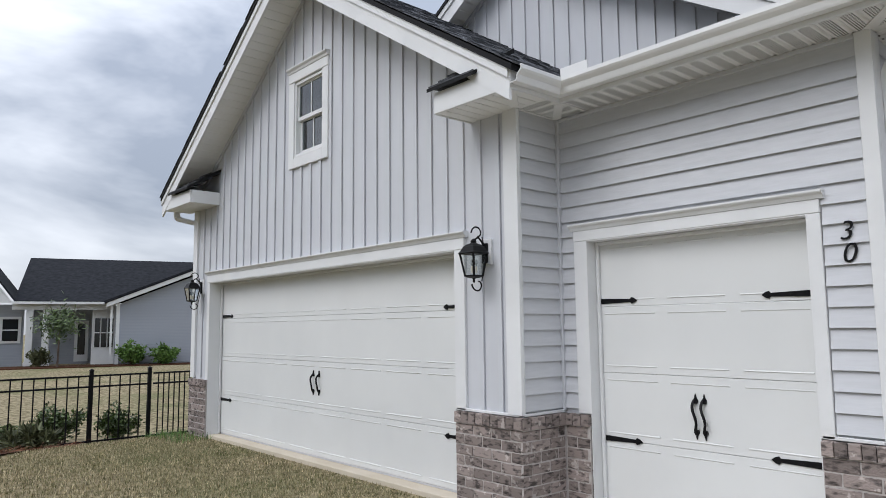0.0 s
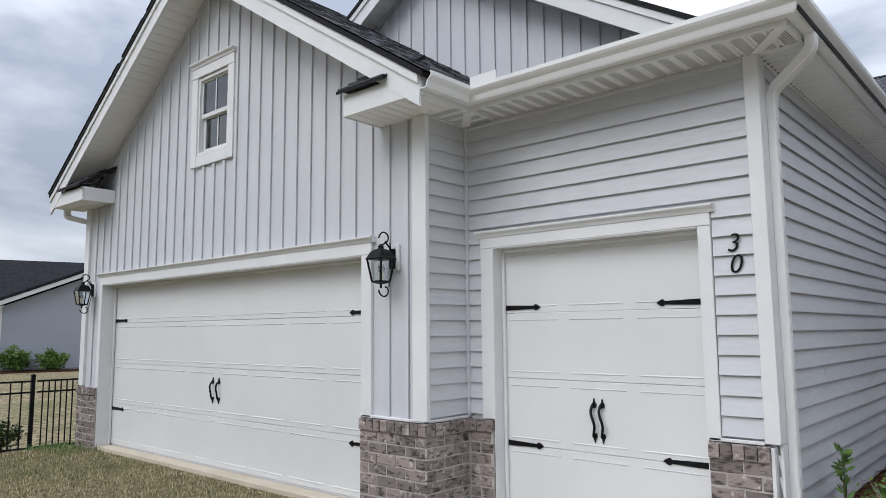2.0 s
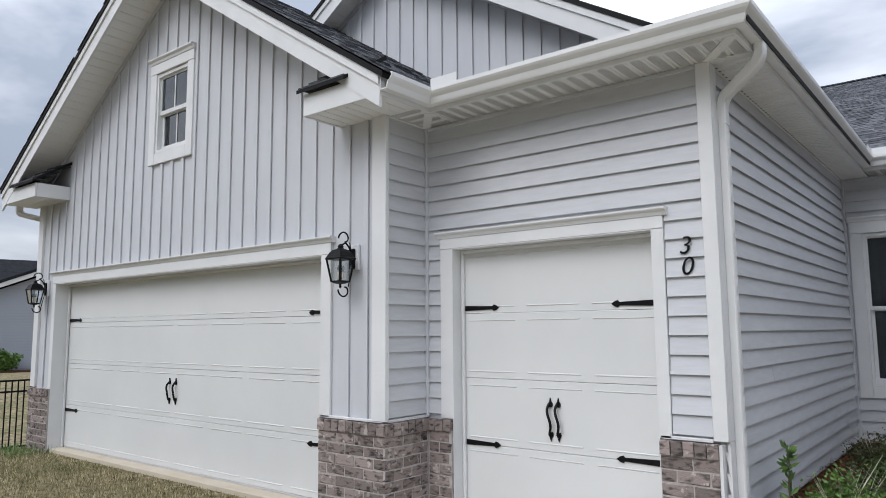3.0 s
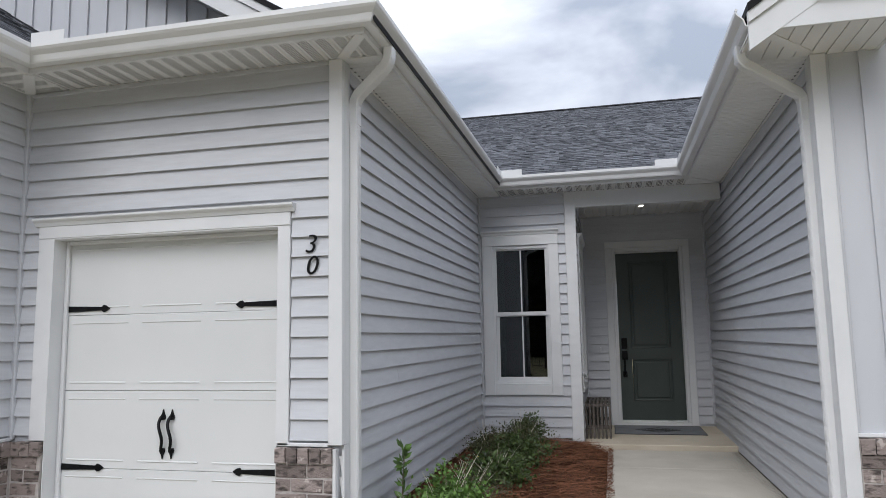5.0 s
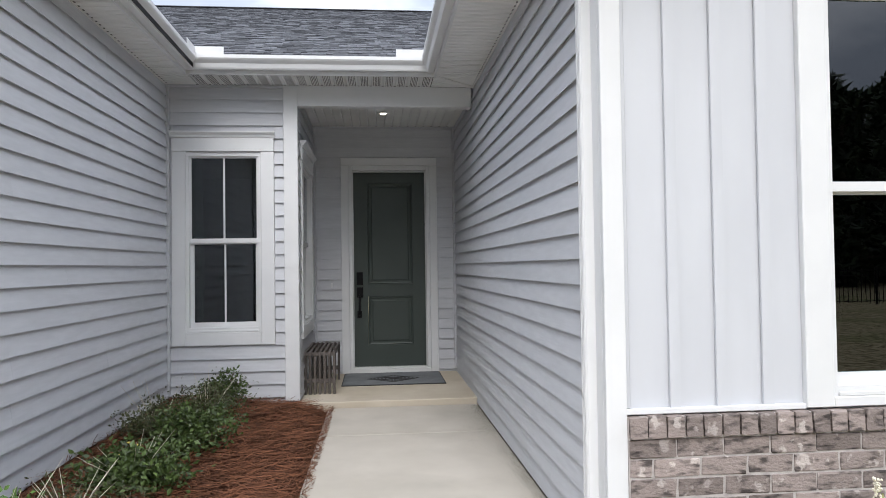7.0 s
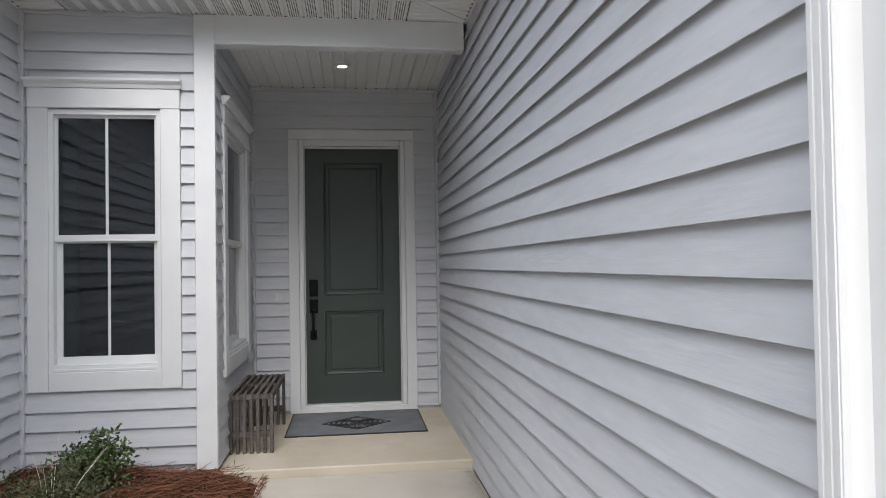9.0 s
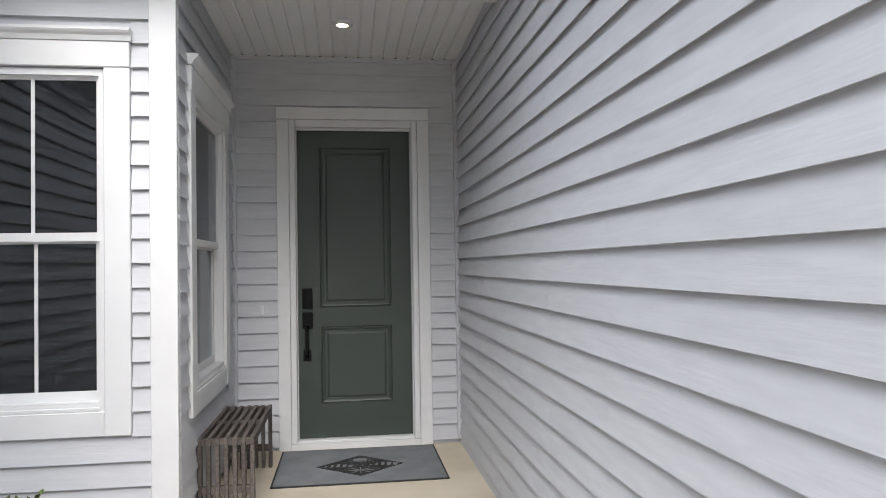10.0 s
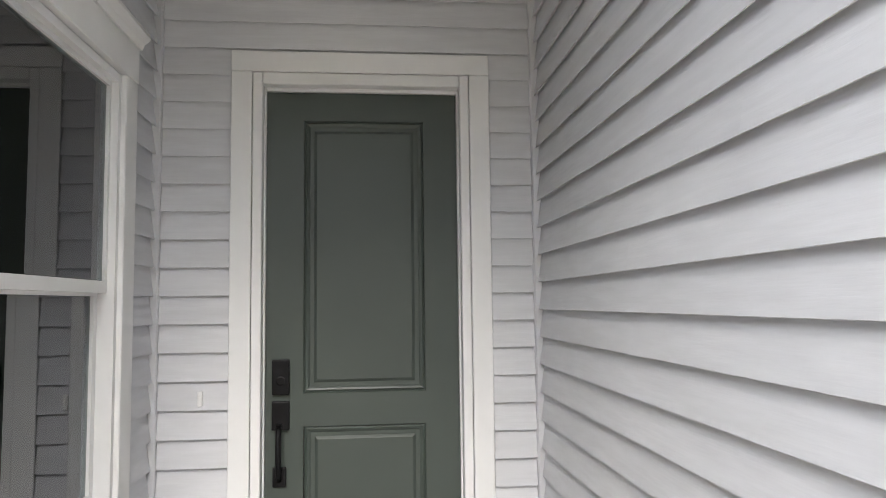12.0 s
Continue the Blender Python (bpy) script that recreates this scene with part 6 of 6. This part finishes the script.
# ---------------------------------------------------------------- neighbour's house
def neighbour():
    ob = thing("neighbour_house", pose(11.55, 37.0, -0.2, 0, 0, -16.5), "single-storey grey house with dark roof and white porch posts", "house")
    far = FARSIDING
    wall = part("gable_wall", solid([(0, -0.5), (9.5, -0.5), (9.5, 4.9), (4.9, 4.9), (0, 2.85)], 0.0, 0.2, "y"), far, ob, "blue-grey lap siding")
    lap = mesh_of("siding_strip", solid([(0.0, 0.0), (-0.025, 0.0), (-0.006, 0.145), (0.0, 0.145)], 0.0, 1.0), far)
    for k in range(32):
        z = k * 0.145
        x0 = max(0.1, (z + 0.145 - 2.85) / 0.42 + 0.05)
        s = part("siding_strip", lap, far, wall, m=pose(x0, 0, z) @ Matrix.Diagonal((9.4 - x0, 1, 1, 1)))
    part("corner_board", block(-0.06, 0.10, -0.05, 0.02, -0.2, 2.9), WHITE, ob)
    part("rake_board", solid([(-0.5, 2.72), (5.4, 5.2), (5.4, 5.4), (-0.5, 2.92)], -0.40, -0.02, "y"), WHITE, ob)
    part("wing_roof", solid([(-0.6, 2.90), (5.4, 5.42), (5.4, 5.54), (-0.6, 3.02)], -0.45, 8.0, "y"), SHINGLE_DARK, ob, "dark shingle roof")
    part("wing_side", block(0.001, 0.2, 0.21, 4, -0.5, 2.8), far, ob)
    # bay with three panes
    part("bay_wall", block(-1.15, -0.1, 1.4, 1.55, -0.3, 2.85), WHITE, ob)
    for k in range(3):
        wnd = part("bay_window", block(-1.02 + k * 0.30, -0.78 + k * 0.30, 1.37, 1.395, 0.75, 2.2), GLASSDARK, ob)
        part("glazing_bar", block(-1.02 + k * 0.30, -0.78 + k * 0.30, 1.355, 1.369, 1.45, 1.50), WHITE, wnd)
    part("bay_side", block(-0.1, 0.0, 0.2, 1.6, -0.3, 2.8), far, ob)
    # porch
    part("porch_wall", block(-4.2, -1.15, 3.2, 3.35, -0.3, 2.9), FARSIDING, ob, "shaded grey siding")
    part("entry_door", block(-2.0, -1.35, 3.12, 3.19, 0.0, 2.1), WHITE, ob)
    part("door_glass", block(-1.85, -1.5, 3.09, 3.11, 0.35, 1.95), GLASSDARK, ob)
    part("porch_beam", block(-4.6, -0.1, 0.9, 1.2, 2.62, 2.95), WHITE, ob)
    part("porch_ceiling", block(-4.6, -0.1, 1.2, 3.3, 2.85, 2.95), WHITE, ob)
    for x in (-3.85, -3.15):
        col = part("porch_column", block(x - 0.15, x + 0.15, 0.92, 1.18, -0.2, 2.62, 0.02), WHITE, ob)
        part("column_base", block(x - 0.19, x + 0.19, 0.88, 1.22, -0.2, 0.10), WHITE, col)
    part("left_wall", block(-9.0, -4.2, 2.0, 2.15, -0.3, 2.9), far, ob)
    part("left_window", block(-5.2, -4.3, 1.95, 1.995, 1.0, 2.3), WHITE, ob)
    part("left_pane", block(-5.08, -4.42, 1.93, 1.949, 1.12, 2.18), GLASSDARK, ob)
    part("window_bar", block(-5.08, -4.42, 1.915, 1.929, 1.62, 1.68), WHITE, ob)
    # roofs
    part("main_roof", solid([(0.6, 2.95), (6.6, 5.55), (6.6, 5.65), (0.6, 3.05)], -4.5, 8.0, "x"), SHINGLE_DARK, ob, "dark shingle roof")
    part("front_gable_left", solid([(-4.6, 2.95), (-6.3, 5.3), (-8.0, 2.95)], 0.75, 0.85, "y"), WHITE, ob)
    part("gable_roof", solid([(-4.45, 2.95), (-6.3, 5.5), (-6.3, 5.6), (-4.35, 2.95)], 0.6, 6, "y"), SHINGLE_DARK, ob)
    part("low_roof", solid([(0.8, 2.9), (4.6, 4.4), (4.6, 4.5), (0.8, 3.0)], -12, -6.4, "x"), SHINGLE_DARK, ob)
    part("gutter", block(-4.6, -0.2, 0.5, 0.62, 2.88, 3.0), WHITE, ob)
    part("downspout", block(-0.32, -0.22, -0.12, -0.04, 0, 2.8), WHITE, ob)
    return ob


GLASSDARK = material("dark_far_glass", (0.02, 0.022, 0.025), 0.08)
neighbour()
shrub("hedge_shrub", 12.0, 36.1, -0.33, 0.65, 0.6, 1.35, 900, 0.20, LEAF_BRIGHT, "rounded light green shrub by the grey house", 41, 16, group="house shrubs")
shrub("hedge_shrub", 13.5, 35.7, -0.33, 0.75, 0.6, 1.25, 900, 0.20, LEAF_BRIGHT, "rounded light green shrub by the grey house", 42, 16, group="house shrubs")
shrub("hedge_shrub", 8.43, 37.9, -0.33, 0.55, 0.5, 1.0, 600, 0.16, LEAF_OLIVE, "brownish shrub before the porch", 43, 14, group="house shrubs")
shrub("hedge_shrub", 5.95, 38.8, -0.33, 0.55, 0.5, 1.1, 600, 0.16, LEAF, "dark shrub before the porch", 44, 14, group="house shrubs")
setting("mulch_bed_neighbour", solid([(3.74, 37.7), (16.2, 34.2), (17.2, 36.1), (4.66, 39.6)], -0.5, -0.27, "z"), SOIL, "brown mulch bed before the grey house", "flower bed")


def young_tree(x, y, z, h, label):
    rng = random.Random(71)
    ob = thing("young_tree", pose(x, y, z), label, "tree")
    part("trunk", tube([(0, 0, 0), (0.02, 0.0, h * 0.4), (0.05, 0.03, h * 0.9)], [0.05, 0.04, 0.015], 7), BARK, ob)
    verts, faces = [], []
    for i in range(700):
        p = Vector((rng.gauss(0, 0.42), rng.gauss(0, 0.42), h * 0.72 + rng.gauss(0, 0.36)))
        d = Vector((rng.gauss(0, 1), rng.gauss(0, 1), rng.gauss(0, 1))).normalized() * 0.16
        s = d.orthogonal().normalized() * 0.05
        b = len(verts)
        verts += [tuple(p - d - s), tuple(p + d), tuple(p + s)]
        faces.append((b, b + 1, b + 2))
    me = bpy.data.meshes.new("crown")
    me.from_pydata(verts, [], faces)
    me.materials.append(LEAF)
    tagged(part("crown", me, LEAF, ob), "", "", "", "stuff")


young_tree(8.95, 36.9, -0.33, 2.9, "young slender tree before the neighbour's porch")


# ---------------------------------------------------------------- woods across the street, seen in the panes
def pine(m, h, seed):
    rng = random.Random(seed)
    ob = thing("pine_tree", m, "tall dark pine with an uneven crown", "tree", "woods across the street")
    part("trunk", tube([(0, 0, -0.3), (0.1, 0.05, h * 0.5), (0.0, 0.1, h)], [0.24, 0.17, 0.04], 8), BARK, ob)
    verts, faces = [], []
    limbs = bmesh.new()
    for k in range(46):
        t = 0.05 + 0.93 * k / 45
        a = rng.uniform(0, math.tau)
        L = (1.1 - t) * rng.uniform(1.6, 4.2) + 0.5
        z = h * t
        tip = Vector((math.cos(a) * L, math.sin(a) * L, z + rng.uniform(-0.2, 0.7)))
        merge(limbs, tube([(0, 0, z - 0.2), tuple(tip)], [0.05, 0.012], 5))
        for j in range(7):
            c = tip * rng.uniform(0.35, 1.02)
            c.z = z + (tip.z - z) * 0.8 + rng.gauss(0, 0.3)
            c += Vector((rng.gauss(0, 0.35), rng.gauss(0, 0.35), 0))
            for q in range(12):
                d = Vector((rng.gauss(0, 1), rng.gauss(0, 1), rng.gauss(0, 0.8))).normalized() * rng.uniform(0.4, 0.85)
                s = d.orthogonal().normalized() * 0.17
                p = c + d * 0.3
                b = len(verts)
                verts += [tuple(p - s), tuple(p + d), tuple(p + s)]
                faces.append((b, b + 1, b + 2))
    part("limbs", limbs, BARK, ob)
    me = bpy.data.meshes.new("crown")
    me.from_pydata(verts, [], faces)
    me.materials.append(NEEDLE)
    tagged(part("crown", me, NEEDLE, ob), "", "", "", "stuff")
    return ob


rng = random.Random(9)
proto = [pine(pose(-32, -2, GROUND), 10.8, 1), pine(pose(-34, 5, GROUND), 12.3, 2), pine(pose(-30, -9, GROUND), 9.6, 3)]
for i in range(84):
    x, y = (-29, -34, -40)[i % 3] + rng.uniform(-2, 2), -58 + (i // 3) * 3.7 + rng.uniform(-1.6, 1.6)
    copy_thing(proto[i % 3], pose(x, y, GROUND, 0, 0, rng.uniform(0, 360)))


# ---------------------------------------------------------------- brick
BRICK_MESH = {}


def brick_mesh(kind, var):
    key = (kind, var)
    if key in BRICK_MESH:
        return BRICK_MESH[key]
    rng = random.Random(var * 7 + len(kind) * 101)
    L, H, D = {"full": (0.204, 0.0755, 0.05), "half": (0.097, 0.0755, 0.05), "cap": (0.073, 0.090, 0.06)}[kind]
    bm = block(0, L, -D, 0, 0, H, 0.003, 1)
    for v in bm.verts:
        v.co += Vector((rng.gauss(0, 0.0024), rng.gauss(0, 0.0018), rng.gauss(0, 0.0022)))
    BRICK_MESH[key] = mesh_of("brick", bm, BRICK)
    return BRICK_MESH[key]


COURSE, BLEN = 0.0863, 0.2140
CAP_H = 0.100


def brick_face(parent, m, length, seed, cap=True):
    """Bricks on a face; X along it, -Y outward, from the ground to the cap."""
    rng = random.Random(seed)
    top = CAP - CAP_H
    z = top - COURSE
    row = 0
    while z > GROUND - 0.10:
        u = 0.0 if row % 2 == 0 else -BLEN / 2
        while u < length - 0.01:
            a, b = max(u, 0.0), min(u + BLEN, length)
            w = b - a
            if w > 0.03:
                kind = "full" if w > 0.14 else "half"
                base = 0.204 if kind == "full" else 0.097
                mm = m @ Matrix.Translation((a + 0.005, rng.uniform(0.002, 0.007), z + 0.005)) @ Matrix.Diagonal(((w - 0.010) / base, 1, 1, 1))
                part("brick", brick_mesh(kind, rng.randrange(6)), BRICK, parent, m=mm)
            u += BLEN
        z -= COURSE
        row += 1
    if cap:
        n = max(1, round(length / 0.083))
        p = length / n
        for i in range(n):
            mm = m @ Matrix.Translation((i * p + 0.005, -0.004 + rng.uniform(-0.001, 0.002), top + 0.005)) @ Matrix.Diagonal(((p - 0.010) / 0.073, 1, 1, 1))
            part("brick", brick_mesh("cap", rng.randrange(6)), BRICK, parent, m=mm)


def brick_base(name, x0, x1, y0, y1, label):
    return setting(name, block(x0, x1, y0, y1, GROUND - 0.15, CAP - 0.008), MORTAR, label, "brick base")


PF = 0.045   # how far the mortar stands before the siding
b1 = brick_base("brick_base_garage", GX - PF, GX - 0.001, CY - PF, DG[0] - 0.012, "grey-brown brick base with a rowlock cap")
part("mortar_return", block(GX, SX - PF - 0.001, CY - PF, CY - 0.001, GROUND - 0.15, CAP - 0.008), MORTAR, b1)
part("mortar_inner", block(SX - PF, SX - 0.001, SG[1] + 0.008, CY - 0.001, GROUND - 0.15, CAP - 0.008), MORTAR, b1)
brick_face(b1, frame_mx(GX - PF + 0.041, DG[0] - 0.010), DG[0] - CY + PF - 0.004, 61)
brick_face(b1, pose(GX - PF - 0.006, CY - PF + 0.041, 0), SX - GX - 0.006, 62)
brick_face(b1, frame_mx(SX - PF + 0.041, CY - PF - 0.012), CY - PF - SG[1] - 0.016, 63)
b2 = brick_base("brick_base_pier", SX - PF, SX - 0.001, LY + 0.024, SG[0] - 0.006, "grey-brown brick pier between the small door and the corner")
brick_face(b2, frame_mx(SX - PF + 0.041, SG[0] - 0.004), SG[0] - LY - 0.024, 64)
part("pier_side", block(SX - PF - 0.002, SX - 0.002, LY + 0.002, LY + 0.022, GROUND - 0.15, CAP - 0.01), WHITE, b2)
b3 = brick_base("brick_base_far", GX - PF, GX - 0.001, DG[1] + 0.010, EY, "grey-brown brick base at the far garage corner")
brick_face(b3, frame_mx(GX - PF + 0.041, EY + 0.03), EY - DG[1] + 0.02, 65)
b4 = brick_base("brick_base_wing", WX - PF, WX - 0.001, WY, RY - 0.056, "grey-brown brick base under the wing window")
brick_face(b4, frame_mx(WX - PF + 0.041, RY - 0.056), 3.25, 66)
